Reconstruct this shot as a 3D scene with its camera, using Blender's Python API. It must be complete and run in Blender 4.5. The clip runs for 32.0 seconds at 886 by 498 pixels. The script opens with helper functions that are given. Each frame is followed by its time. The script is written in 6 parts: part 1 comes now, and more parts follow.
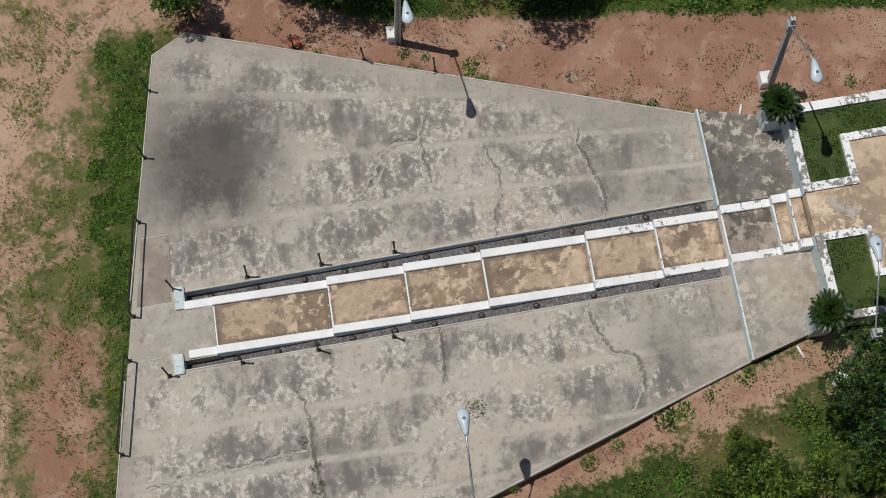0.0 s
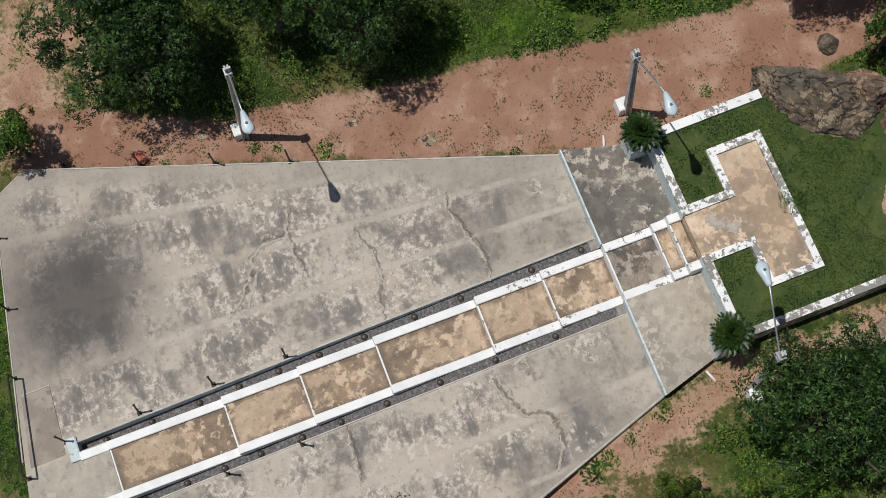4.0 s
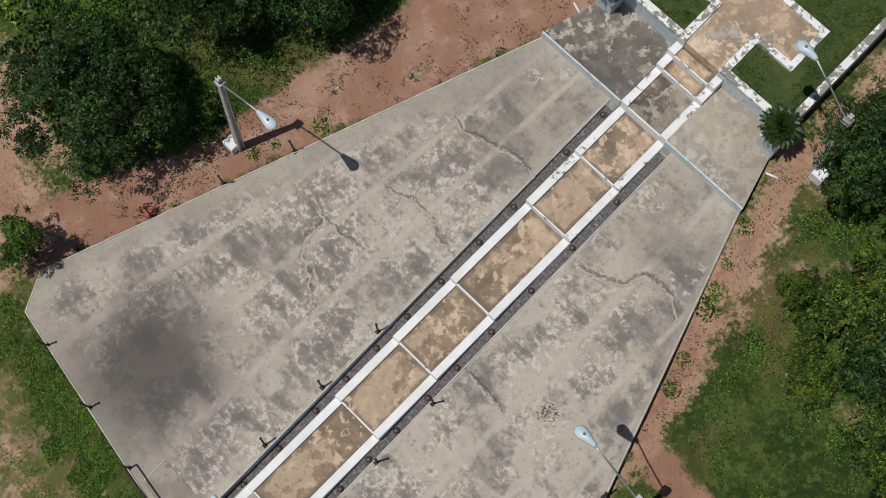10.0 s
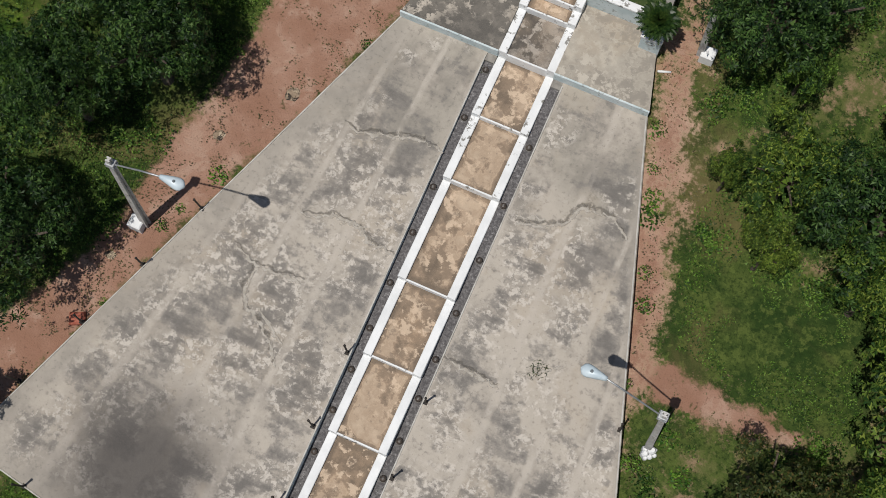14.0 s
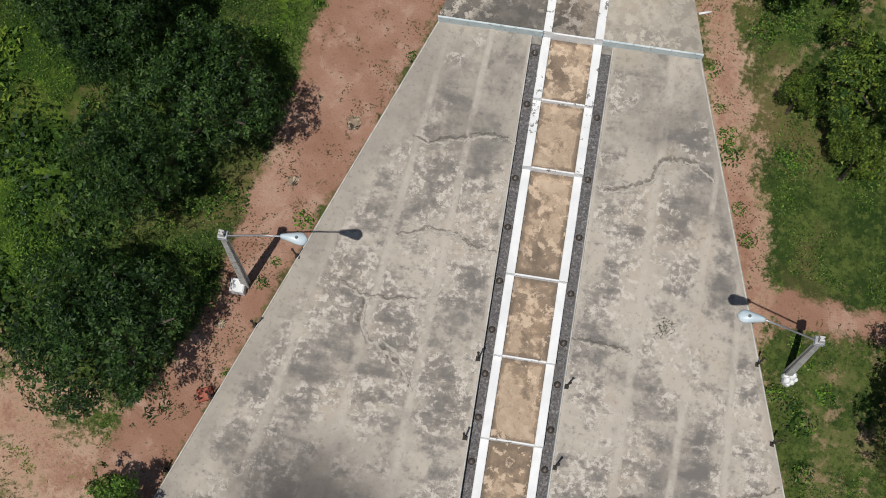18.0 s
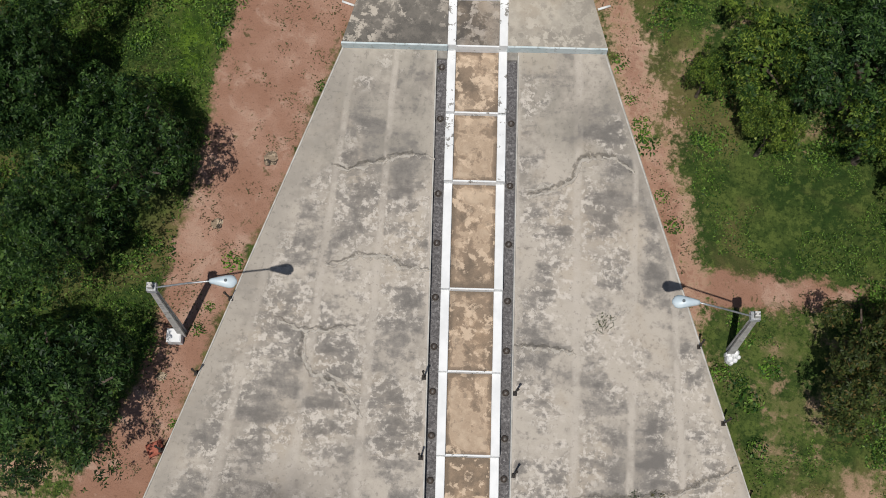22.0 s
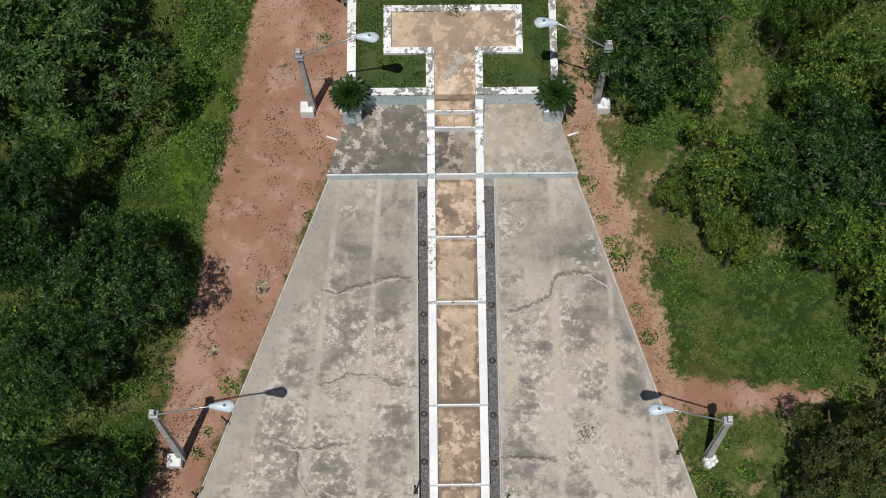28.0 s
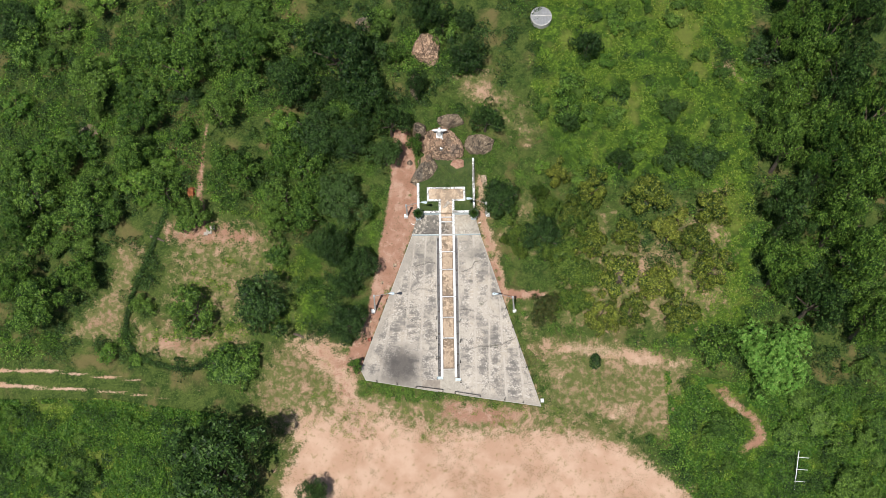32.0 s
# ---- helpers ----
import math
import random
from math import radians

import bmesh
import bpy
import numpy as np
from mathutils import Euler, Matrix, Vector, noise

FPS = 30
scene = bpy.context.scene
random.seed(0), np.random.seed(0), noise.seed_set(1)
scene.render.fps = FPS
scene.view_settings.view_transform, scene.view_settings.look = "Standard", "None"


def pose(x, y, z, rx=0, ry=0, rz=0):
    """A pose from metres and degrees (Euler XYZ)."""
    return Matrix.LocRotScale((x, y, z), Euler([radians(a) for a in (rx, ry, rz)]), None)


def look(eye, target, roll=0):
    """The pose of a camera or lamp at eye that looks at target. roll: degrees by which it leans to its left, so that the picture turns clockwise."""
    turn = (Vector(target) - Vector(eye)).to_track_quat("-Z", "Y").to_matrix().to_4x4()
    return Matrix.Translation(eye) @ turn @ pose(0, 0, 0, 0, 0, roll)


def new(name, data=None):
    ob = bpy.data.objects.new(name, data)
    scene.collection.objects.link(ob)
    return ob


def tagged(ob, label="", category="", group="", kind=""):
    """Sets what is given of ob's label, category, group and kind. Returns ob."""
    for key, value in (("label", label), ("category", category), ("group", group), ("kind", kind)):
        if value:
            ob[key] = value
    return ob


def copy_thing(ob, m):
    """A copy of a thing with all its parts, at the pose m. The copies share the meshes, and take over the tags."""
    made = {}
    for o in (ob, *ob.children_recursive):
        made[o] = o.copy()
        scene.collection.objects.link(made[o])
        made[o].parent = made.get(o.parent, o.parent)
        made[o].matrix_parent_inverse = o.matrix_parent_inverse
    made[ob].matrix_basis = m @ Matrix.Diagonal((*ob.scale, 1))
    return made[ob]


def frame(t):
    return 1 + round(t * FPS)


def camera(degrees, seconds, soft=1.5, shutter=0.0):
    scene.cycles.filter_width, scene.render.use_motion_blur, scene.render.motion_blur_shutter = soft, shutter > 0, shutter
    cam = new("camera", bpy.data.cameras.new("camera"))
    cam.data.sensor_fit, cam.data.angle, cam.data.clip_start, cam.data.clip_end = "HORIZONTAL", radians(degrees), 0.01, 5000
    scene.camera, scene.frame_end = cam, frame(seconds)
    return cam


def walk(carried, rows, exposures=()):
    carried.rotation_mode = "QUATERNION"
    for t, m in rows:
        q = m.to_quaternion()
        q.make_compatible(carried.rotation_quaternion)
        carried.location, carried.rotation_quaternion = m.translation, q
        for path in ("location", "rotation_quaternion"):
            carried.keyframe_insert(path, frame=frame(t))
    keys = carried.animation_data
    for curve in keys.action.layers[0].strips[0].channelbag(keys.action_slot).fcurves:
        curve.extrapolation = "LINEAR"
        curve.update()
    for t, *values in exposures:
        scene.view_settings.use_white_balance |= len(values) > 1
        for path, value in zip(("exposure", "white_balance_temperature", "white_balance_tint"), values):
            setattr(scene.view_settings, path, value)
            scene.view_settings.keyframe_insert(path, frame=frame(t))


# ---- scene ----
cam = camera(36.9, 32.0, soft=0.7)
PATH = [
    (0, (9.153, 1.661, 33.336), (6.223, 2.084, 23.785), -0.52),
    (0.5, (9.282, 1.698, 33.284), (6.320, 2.132, 23.742), -0.60),
    (1, (9.163, 1.691, 33.268), (6.197, 2.134, 23.728), -0.47),
    (1.5, (8.673, 1.809, 33.205), (5.610, 2.262, 23.697), -0.62),
    (2, (7.581, 1.928, 33.285), (4.356, 2.479, 23.836), -0.05),
    (2.5, (6.650, 2.177, 33.334), (3.333, 2.891, 23.927), 0.38),
    (3, (6.456, 2.426, 33.283), (3.140, 3.421, 23.902), 1.10),
    (3.5, (6.587, 2.727, 33.210), (3.452, 3.838, 23.779), 0.99),
    (4, (6.659, 2.923, 33.092), (4.031, 3.991, 23.503), 1.24),
    (4.5, (6.877, 3.106, 33.014), (4.640, 4.098, 23.318), 1.00),
    (6.5, (7.059, 1.717, 32.678), (4.821, 3.027, 23.020), 1.23),
    (7, (6.595, 1.095, 32.716), (4.428, 2.446, 23.047), 0.92),
    (7.5, (6.152, 0.351, 32.719), (4.059, 1.802, 23.049), 1.08),
    (8, (5.698, -0.234, 32.720), (3.671, 1.298, 23.048), 0.89),
    (8.5, (5.415, -0.697, 32.693), (3.413, 0.897, 23.026), 0.20),
    (9, (5.140, -1.075, 32.698), (3.178, 0.580, 23.033), -0.33),
    (9.5, (4.945, -1.380, 32.662), (3.015, 0.346, 23.003), -0.89),
    (10, (4.750, -1.612, 32.638), (2.902, 0.213, 22.981), -0.89),
    (10.5, (4.672, -1.851, 32.573), (2.899, 0.092, 22.925), -0.80),
    (11, (4.583, -2.028, 32.429), (2.884, 0.015, 22.788), -0.97),
    (11.5, (4.395, -2.097, 32.350), (2.806, 0.004, 22.703), -0.73),
    (12, (4.240, -2.256, 32.204), (2.752, -0.061, 22.562), -0.21),
    (12.5, (4.148, -2.366, 32.015), (2.730, -0.092, 22.381), -0.46),
    (13, (3.978, -2.457, 31.988), (2.666, -0.135, 22.350), -0.41),
    (13.5, (3.910, -2.688, 31.915), (2.676, -0.276, 22.289), -0.67),
    (15.5, (1.749, -3.062, 32.422), (1.060, -0.599, 22.755), 1.06),
    (16, (1.017, -3.177, 32.471), (0.425, -0.726, 22.794), 0.51),
    (16.5, (0.179, -3.320, 32.481), (-0.387, -0.889, 22.797), -0.34),
    (17, (-0.653, -3.535, 32.441), (-1.249, -1.110, 22.758), -1.62),
    (17.5, (-0.882, -3.582, 32.467), (-1.438, -1.150, 22.783), -2.09),
    (18, (-0.847, -3.612, 32.443), (-1.319, -1.182, 22.754), -1.85),
    (18.5, (-0.769, -3.585, 32.436), (-1.148, -1.162, 22.741), -1.23),
    (19, (-0.684, -3.584, 32.415), (-1.022, -1.121, 22.729), -0.92),
    (19.5, (-0.653, -3.595, 32.424), (-0.961, -1.018, 22.767), -0.65),
    (20, (-0.630, -3.598, 32.436), (-0.879, -0.999, 22.782), -0.40),
    (20.5, (-0.622, -3.556, 32.424), (-0.818, -0.960, 22.769), -0.17),
    (21, (-0.604, -3.562, 32.435), (-0.757, -0.960, 22.781), -0.06),
    (21.5, (-0.604, -3.542, 32.442), (-0.700, -0.942, 22.787), 0.25),
    (22, (-0.606, -3.533, 32.454), (-0.647, -0.937, 22.797), 0.67),
    (22.5, (-0.594, -3.553, 32.470), (-0.589, -0.959, 22.812), 0.86),
    (23, (-0.587, -3.561, 32.467), (-0.543, -0.964, 22.810), 1.06),
    (23.5, (-0.596, -3.559, 32.468), (-0.527, -0.937, 22.818), 1.22),
    (24, (-0.603, -3.563, 32.472), (-0.531, -0.853, 22.846), 1.18),
    (24.5, (-0.618, -3.515, 32.525), (-0.543, -0.611, 22.956), 1.13),
    (25, (-0.635, -3.472, 32.556), (-0.548, -0.344, 23.058), 1.17),
    (25.5, (-0.625, -3.409, 32.620), (-0.537, -0.091, 23.186), 1.11),
    (26, (-0.626, -3.456, 32.770), (-0.532, 0.011, 23.390), 1.11),
    (26.5, (-0.631, -3.712, 33.451), (-0.539, -0.241, 24.074), 1.04),
    (28.5, (-0.532, -4.046, 34.770), (-0.484, -0.635, 25.370), 0.23),
    (29, (-0.479, -7.806, 41.236), (-0.454, -4.112, 31.943), 0.11),
    (29.5, (-0.517, -11.895, 49.086), (-0.491, -8.021, 39.867), -0.03),
    (30, (-0.581, -16.597, 58.790), (-0.552, -12.606, 49.621), -0.06),
    (30.5, (-0.618, -21.670, 71.036), (-0.586, -17.704, 61.857), -0.04),
    (31, (-0.736, -26.287, 86.957), (-0.697, -22.522, 77.693), -0.03),
    (31.5, (-0.903, -30.813, 105.818), (-0.855, -27.287, 96.460), -0.08),
    (32, (-0.950, -34.192, 124.361), (-0.909, -30.903, 114.918), -0.10),
]
walk(cam, [(t, look(eye, target, roll)) for t, eye, target, roll in PATH],
     [(0.0, -0.22), (4.0, -0.08), (9.0, -0.24), (16.0, -0.06), (26.0, -0.02), (27.0, -0.02), (29.0, 0.02), (30.0, 0.20), (31.0, 0.31), (32.0, 0.48)])

# ---- world and sun ----
SUN_WAY = Vector((0.124, 0.311, -1.0)).normalized()
world = bpy.data.worlds.new("sky")
scene.world = world
world.use_nodes = True
wn = world.node_tree.nodes
sky = wn.new("ShaderNodeTexSky")
sky.sky_type = "NISHITA"
sky.sun_disc = False
sky.sun_elevation = math.asin(-SUN_WAY.z)
sky.sun_rotation = math.atan2(-SUN_WAY.x, -SUN_WAY.y)
wn["Background"].inputs["Strength"].default_value = 0.052
world.node_tree.links.new(sky.outputs[0], wn["Background"].inputs["Color"])
sun = bpy.data.lights.new("sun", "SUN")
sun.energy, sun.angle, sun.color = 3.65, radians(0.5), (1.0, 0.96, 0.90)
new("sun", sun).matrix_world = look((0, 0, 60), Vector((0, 0, 60)) + SUN_WAY)


# ---- materials ----
def nodes_of(name):
    m = bpy.data.materials.new(name)
    m.use_nodes = True
    return m, m.node_tree.nodes, m.node_tree.links


def noise_node(ns, ln, where, size, detail=5.0, rough=0.6, warp=0.0):
    """Noise whose features are about size metres across."""
    n = ns.new("ShaderNodeTexNoise")
    n.inputs["Scale"].default_value = 1.0 / size
    n.inputs["Detail"].default_value = detail
    n.inputs["Roughness"].default_value = rough
    n.inputs["Distortion"].default_value = warp
    ln.new(where, n.inputs["Vector"])
    return n.outputs["Fac"]


def band(ns, ln, value, lo, hi, a=0.0, b=1.0):
    r = ns.new("ShaderNodeMapRange")
    r.interpolation_type = "SMOOTHSTEP"
    ln.new(value, r.inputs["Value"])
    for k, v in zip(("From Min", "From Max", "To Min", "To Max"), (lo, hi, a, b)):
        r.inputs[k].default_value = v
    return r.outputs["Result"]


def sums(ns, ln, op, a, b):
    n = ns.new("ShaderNodeMath")
    n.operation = op
    for i, v in enumerate((a, b)):
        if isinstance(v, (int, float)):
            n.inputs[i].default_value = v
        else:
            ln.new(v, n.inputs[i])
    return n.outputs[0]


def blend(ns, ln, fac, a, b):
    n = ns.new("ShaderNodeMix")
    n.data_type = "RGBA"
    if isinstance(fac, (int, float)):
        n.inputs["Factor"].default_value = fac
    else:
        ln.new(fac, n.inputs["Factor"])
    for i, v in ((6, a), (7, b)):
        if isinstance(v, tuple):
            n.inputs[i].default_value = (*v, 1)
        else:
            ln.new(v, n.inputs[i])
    return n.outputs[2]


def finish(ns, ln, colour, rough=0.9, relief=None, strength=0.3, depth=0.02, metal=0.0, spec=0.3):
    p = ns["Principled BSDF"]
    if isinstance(colour, tuple):
        p.inputs["Base Color"].default_value = (*colour, 1)
    else:
        ln.new(colour, p.inputs["Base Color"])
    p.inputs["Roughness"].default_value = rough
    p.inputs["Metallic"].default_value = metal
    p.inputs["Specular IOR Level"].default_value = spec
    if relief is not None:
        b = ns.new("ShaderNodeBump")
        b.inputs["Strength"].default_value = strength
        b.inputs["Distance"].default_value = depth
        ln.new(relief, b.inputs["Height"])
        ln.new(b.outputs[0], p.inputs["Normal"])


def place(ns):
    return ns.new("ShaderNodeNewGeometry").outputs["Position"]


def plain(name, a, b, size=0.3, rough=0.85, c=None, fine=0.03, metal=0.0, spec=0.3, relief=0.3, lo=0.40, hi=0.62):
    """Two tones in patches of that size, a third in fine specks, and a fine relief."""
    m, ns, ln = nodes_of(name)
    at = place(ns)
    col = blend(ns, ln, band(ns, ln, noise_node(ns, ln, at, size), lo, hi), a, b)
    grain = noise_node(ns, ln, at, fine, 4)
    if c:
        col = blend(ns, ln, band(ns, ln, noise_node(ns, ln, at, fine * 4, 6), 0.55, 0.68), col, c)
    finish(ns, ln, col, rough, grain, relief, fine * 0.5, metal, spec)
    return m


def concrete(name, light, mid, dark, panel=False, grime=0.0):
    """Weathered cast concrete: broad smooth grime, ragged washes, chalky flecks, tan stains."""
    m, ns, ln = nodes_of(name)
    at = place(ns)

    def off(v, k):
        return sums(ns, ln, "MULTIPLY", sums(ns, ln, "SUBTRACT", v, 0.5), k)

    def add(*vs):
        out = vs[0]
        for v in vs[1:]:
            out = sums(ns, ln, "ADD", out, v)
        return out

    def tone(k, r=1.0, g=1.0, b=1.0):
        return (light[0] * k * r, light[1] * k * g, light[2] * k * b)

    broad = noise_node(ns, ln, at, 2.9, 3, 0.5, 0.3)
    patch = noise_node(ns, ln, at, 0.95, 6, 0.60, 0.25)
    fine = noise_node(ns, ln, at, 0.26, 5, 0.66, 0.1)
    dirt = add(off(broad, 0.95), off(patch, 0.95), off(fine, 0.50))
    if panel:
        gen = ns.new("ShaderNodeTexCoord").outputs["Generated"]
        sep = ns.new("ShaderNodeSeparateXYZ")
        ln.new(gen, sep.inputs[0])
        side = sums(ns, ln, "ABSOLUTE", sums(ns, ln, "SUBTRACT", sep.outputs[0], 0.5), 0)
        end = sums(ns, ln, "ABSOLUTE", sums(ns, ln, "SUBTRACT", sep.outputs[1], 0.5), 0)
        damp = sums(ns, ln, "MAXIMUM", band(ns, ln, side, 0.36, 0.50), band(ns, ln, end, 0.42, 0.50))
        dirt = add(dirt, sums(ns, ln, "MULTIPLY", damp, 0.24))
    dirt = sums(ns, ln, "ADD", dirt, grime)
    base = blend(ns, ln, band(ns, ln, dirt, -0.16, 0.05), light, mid)
    tan = band(ns, ln, noise_node(ns, ln, at, 2.3, 4, 0.55, 0.3), 0.50, 0.66, 0.0, 0.55)
    base = blend(ns, ln, tan, base, tone(0.92, 1.05, 0.94, 0.82))
    col = blend(ns, ln, band(ns, ln, dirt, 0.02, 0.12, 0.0, 0.50), base, dark)
    col = blend(ns, ln, band(ns, ln, dirt, 0.12, 0.30, 0.0, 0.72), col, dark)
    rim = sums(ns, ln, "ABSOLUTE", sums(ns, ln, "SUBTRACT", dirt, 0.02), 0)
    col = blend(ns, ln, band(ns, ln, rim, 0.04, 0.0, 0.0, 0.45), col, tone(1.15))
    col = blend(ns, ln, band(ns, ln, dirt, -0.14, -0.25, 0.0, 0.7), col, tone(1.22, 1.0, 0.99, 0.97))
    where = band(ns, ln, noise_node(ns, ln, at, 1.9, 3), 0.38, 0.54)
    chalk = band(ns, ln, noise_node(ns, ln, at, 0.30, 6, 0.66, 0.1), 0.525, 0.59)
    col = blend(ns, ln, sums(ns, ln, "MULTIPLY", sums(ns, ln, "MULTIPLY", chalk, where), 0.75), col, tone(1.36))
    speck = band(ns, ln, noise_node(ns, ln, at, 0.22, 5, 0.65), 0.55, 0.64)
    col = blend(ns, ln, sums(ns, ln, "MULTIPLY", speck, 0.45), col, dark)
    grain = noise_node(ns, ln, at, 0.02, 4)
    col = blend(ns, ln, sums(ns, ln, "MULTIPLY", band(ns, ln, grain, 0.35, 0.7), 0.22), col, mid)
    return m, ns, ln, col, grain, at


def slab_material():
    """Cast concrete in long pour strips: grey wash, dark scoured rungs with chalky flaking rims, pale smears along the joints, a plain border."""
    m, ns, ln = nodes_of("weathered_concrete")
    at = place(ns)

    def off(v, k):
        return sums(ns, ln, "MULTIPLY", sums(ns, ln, "SUBTRACT", v, 0.5), k)

    def add(*vs):
        out = vs[0]
        for v in vs[1:]:
            out = sums(ns, ln, "ADD", out, v)
        return out

    def times(*vs):
        out = vs[0]
        for v in vs[1:]:
            out = sums(ns, ln, "MULTIPLY", out, v)
        return out

    def flag(name):
        a = ns.new("ShaderNodeAttribute")
        a.attribute_name = name
        return a.outputs["Fac"]

    uv = ns.new("ShaderNodeUVMap")
    uv.uv_map = "strip"
    sep = ns.new("ShaderNodeSeparateXYZ")
    ln.new(uv.outputs[0], sep.inputs[0])
    broad = noise_node(ns, ln, at, 2.6, 3, 0.5, 0.3)
    patch = noise_node(ns, ln, at, 0.85, 6, 0.62, 0.3)
    fine = noise_node(ns, ln, at, 0.20, 6, 0.68, 0.2)
    wob = off(noise_node(ns, ln, at, 0.9, 5), 0.12)
    u = sums(ns, ln, "ADD", sep.outputs[0], wob)
    away = sums(ns, ln, "ABSOLUTE", sums(ns, ln, "SUBTRACT", sums(ns, ln, "FRACT", u, 0), 0.5), 0)
    cross = ns.new("ShaderNodeCombineXYZ")
    ln.new(sums(ns, ln, "MULTIPLY", sep.outputs[0], 1.1), cross.inputs[0])
    ln.new(sums(ns, ln, "MULTIPLY", sep.outputs[1], 2.1), cross.inputs[1])
    ln.new(times(sums(ns, ln, "FLOOR", u, 0), 3.7), cross.inputs[2])
    rungs = noise_node(ns, ln, cross.outputs[0], 1.0, 7, 0.62, 0.25)
    border = flag("border")
    smooth = flag("smooth")
    # grey wash with tan stains
    col = blend(ns, ln, band(ns, ln, add(broad, off(patch, 0.9), off(fine, 0.5)), 0.30, 0.70), (0.450, 0.404, 0.346), (0.262, 0.237, 0.206))
    tan = band(ns, ln, add(noise_node(ns, ln, at, 1.9, 5, 0.6, 0.4), off(fine, 0.25)), 0.50, 0.66, 0.0, 0.50)
    col = blend(ns, ln, tan, col, (0.420, 0.356, 0.280))
    green = times(smooth, band(ns, ln, noise_node(ns, ln, at, 1.2, 5, 0.6), 0.38, 0.60, 0.0, 0.35))
    col = blend(ns, ln, green, col, (0.250, 0.236, 0.198))
    # scoured rungs
    step = times(add(sep.outputs[1], off(broad, 2.2), off(patch, 1.1), times(sums(ns, ln, "FLOOR", u, 0), 0.37)), 1.42)
    rib = sums(ns, ln, "ABSOLUTE", sums(ns, ln, "SUBTRACT", sums(ns, ln, "FRACT", step, 0), 0.5), 0)
    ribs = times(add(times(sums(ns, ln, "SUBTRACT", 0.24, rib), 0.20), times(sums(ns, ln, "SUBTRACT", 0.26, away), 0.34)), sums(ns, ln, "SUBTRACT", 1.0, times(smooth, 0.75)))
    wear = add(ribs, off(rungs, 1.05), off(broad, 0.70), off(patch, 0.55), off(fine, 0.55), times(smooth, -0.10), times(border, -0.24), 0.026)
    joint = times(band(ns, ln, away, 0.40, 0.475), band(ns, ln, noise_node(ns, ln, at, 1.5, 4), 0.34, 0.52), sums(ns, ln, "SUBTRACT", 1.0, times(border, 0.8)))
    wear = sums(ns, ln, "SUBTRACT", wear, times(joint, 0.20))
    col = blend(ns, ln, band(ns, ln, wear, -0.03, 0.12, 0.0, 0.60), col, (0.185, 0.173, 0.160))
    col = blend(ns, ln, band(ns, ln, wear, 0.09, 0.30, 0.0, 0.62), col, (0.112, 0.106, 0.101))
    # chalky flakes round the rungs, and pale joints
    rim = sums(ns, ln, "ABSOLUTE", sums(ns, ln, "SUBTRACT", wear, 0.01), 0)
    where = band(ns, ln, add(noise_node(ns, ln, at, 1.7, 4, 0.5), times(smooth, -0.10)), 0.40, 0.54)
    flake = times(band(ns, ln, rim, 0.20, 0.04), where, band(ns, ln, noise_node(ns, ln, at, 0.16, 7, 0.72, 0.15), 0.49, 0.56), sums(ns, ln, "SUBTRACT", 1.0, border))
    col = blend(ns, ln, times(flake, 0.85), col, (0.585, 0.535, 0.475))
    col = blend(ns, ln, times(joint, band(ns, ln, fine, 0.36, 0.60, 0.30, 0.80)), col, (0.500, 0.452, 0.395))
    col = blend(ns, ln, band(ns, ln, border, 0.2, 0.9, 0.0, 0.55), col, (0.325, 0.296, 0.258))
    speck = band(ns, ln, noise_node(ns, ln, at, 0.10, 5, 0.68), 0.56, 0.66)
    col = blend(ns, ln, times(speck, 0.40), col, (0.150, 0.138, 0.125))
    # the soot of an old bonfire
    sub = ns.new("ShaderNodeVectorMath")
    sub.operation = "SUBTRACT"
    sub.inputs[1].default_value = (-4.60, -2.70, -0.26)
    ln.new(at, sub.inputs[0])
    size = ns.new("ShaderNodeVectorMath")
    size.operation = "LENGTH"
    ln.new(sub.outputs[0], size.inputs[0])
    r = add(size.outputs["Value"], off(noise_node(ns, ln, at, 1.1, 6, 0.6), 1.9), off(fine, 0.6))
    col = blend(ns, ln, band(ns, ln, r, 3.05, 0.65, 0.0, 0.90), col, (0.062, 0.057, 0.055))
    grain = noise_node(ns, ln, at, 0.02, 4)
    col = blend(ns, ln, times(band(ns, ln, grain, 0.35, 0.7), 0.18), col, (0.300, 0.270, 0.235))
    finish(ns, ln, col, 0.92, add(grain, times(wear, -0.6)), 0.35, 0.012)
    return m


def white_paint_material(name="flaking_white_paint", amount=0.5):
    m, ns, ln = nodes_of(name)
    at = place(ns)
    col = blend(ns, ln, band(ns, ln, noise_node(ns, ln, at, 0.5), 0.35, 0.7), (0.80, 0.81, 0.81), (0.70, 0.71, 0.71))
    worn = sums(ns, ln, "ADD", noise_node(ns, ln, at, 0.16, 8, 0.7), sums(ns, ln, "MULTIPLY", sums(ns, ln, "SUBTRACT", noise_node(ns, ln, at, 1.3, 2), 0.5), 0.6))
    col = blend(ns, ln, band(ns, ln, worn, amount, amount + 0.05), col, (0.24, 0.23, 0.21))
    finish(ns, ln, col, 0.75, worn, 0.3, 0.004)
    return m


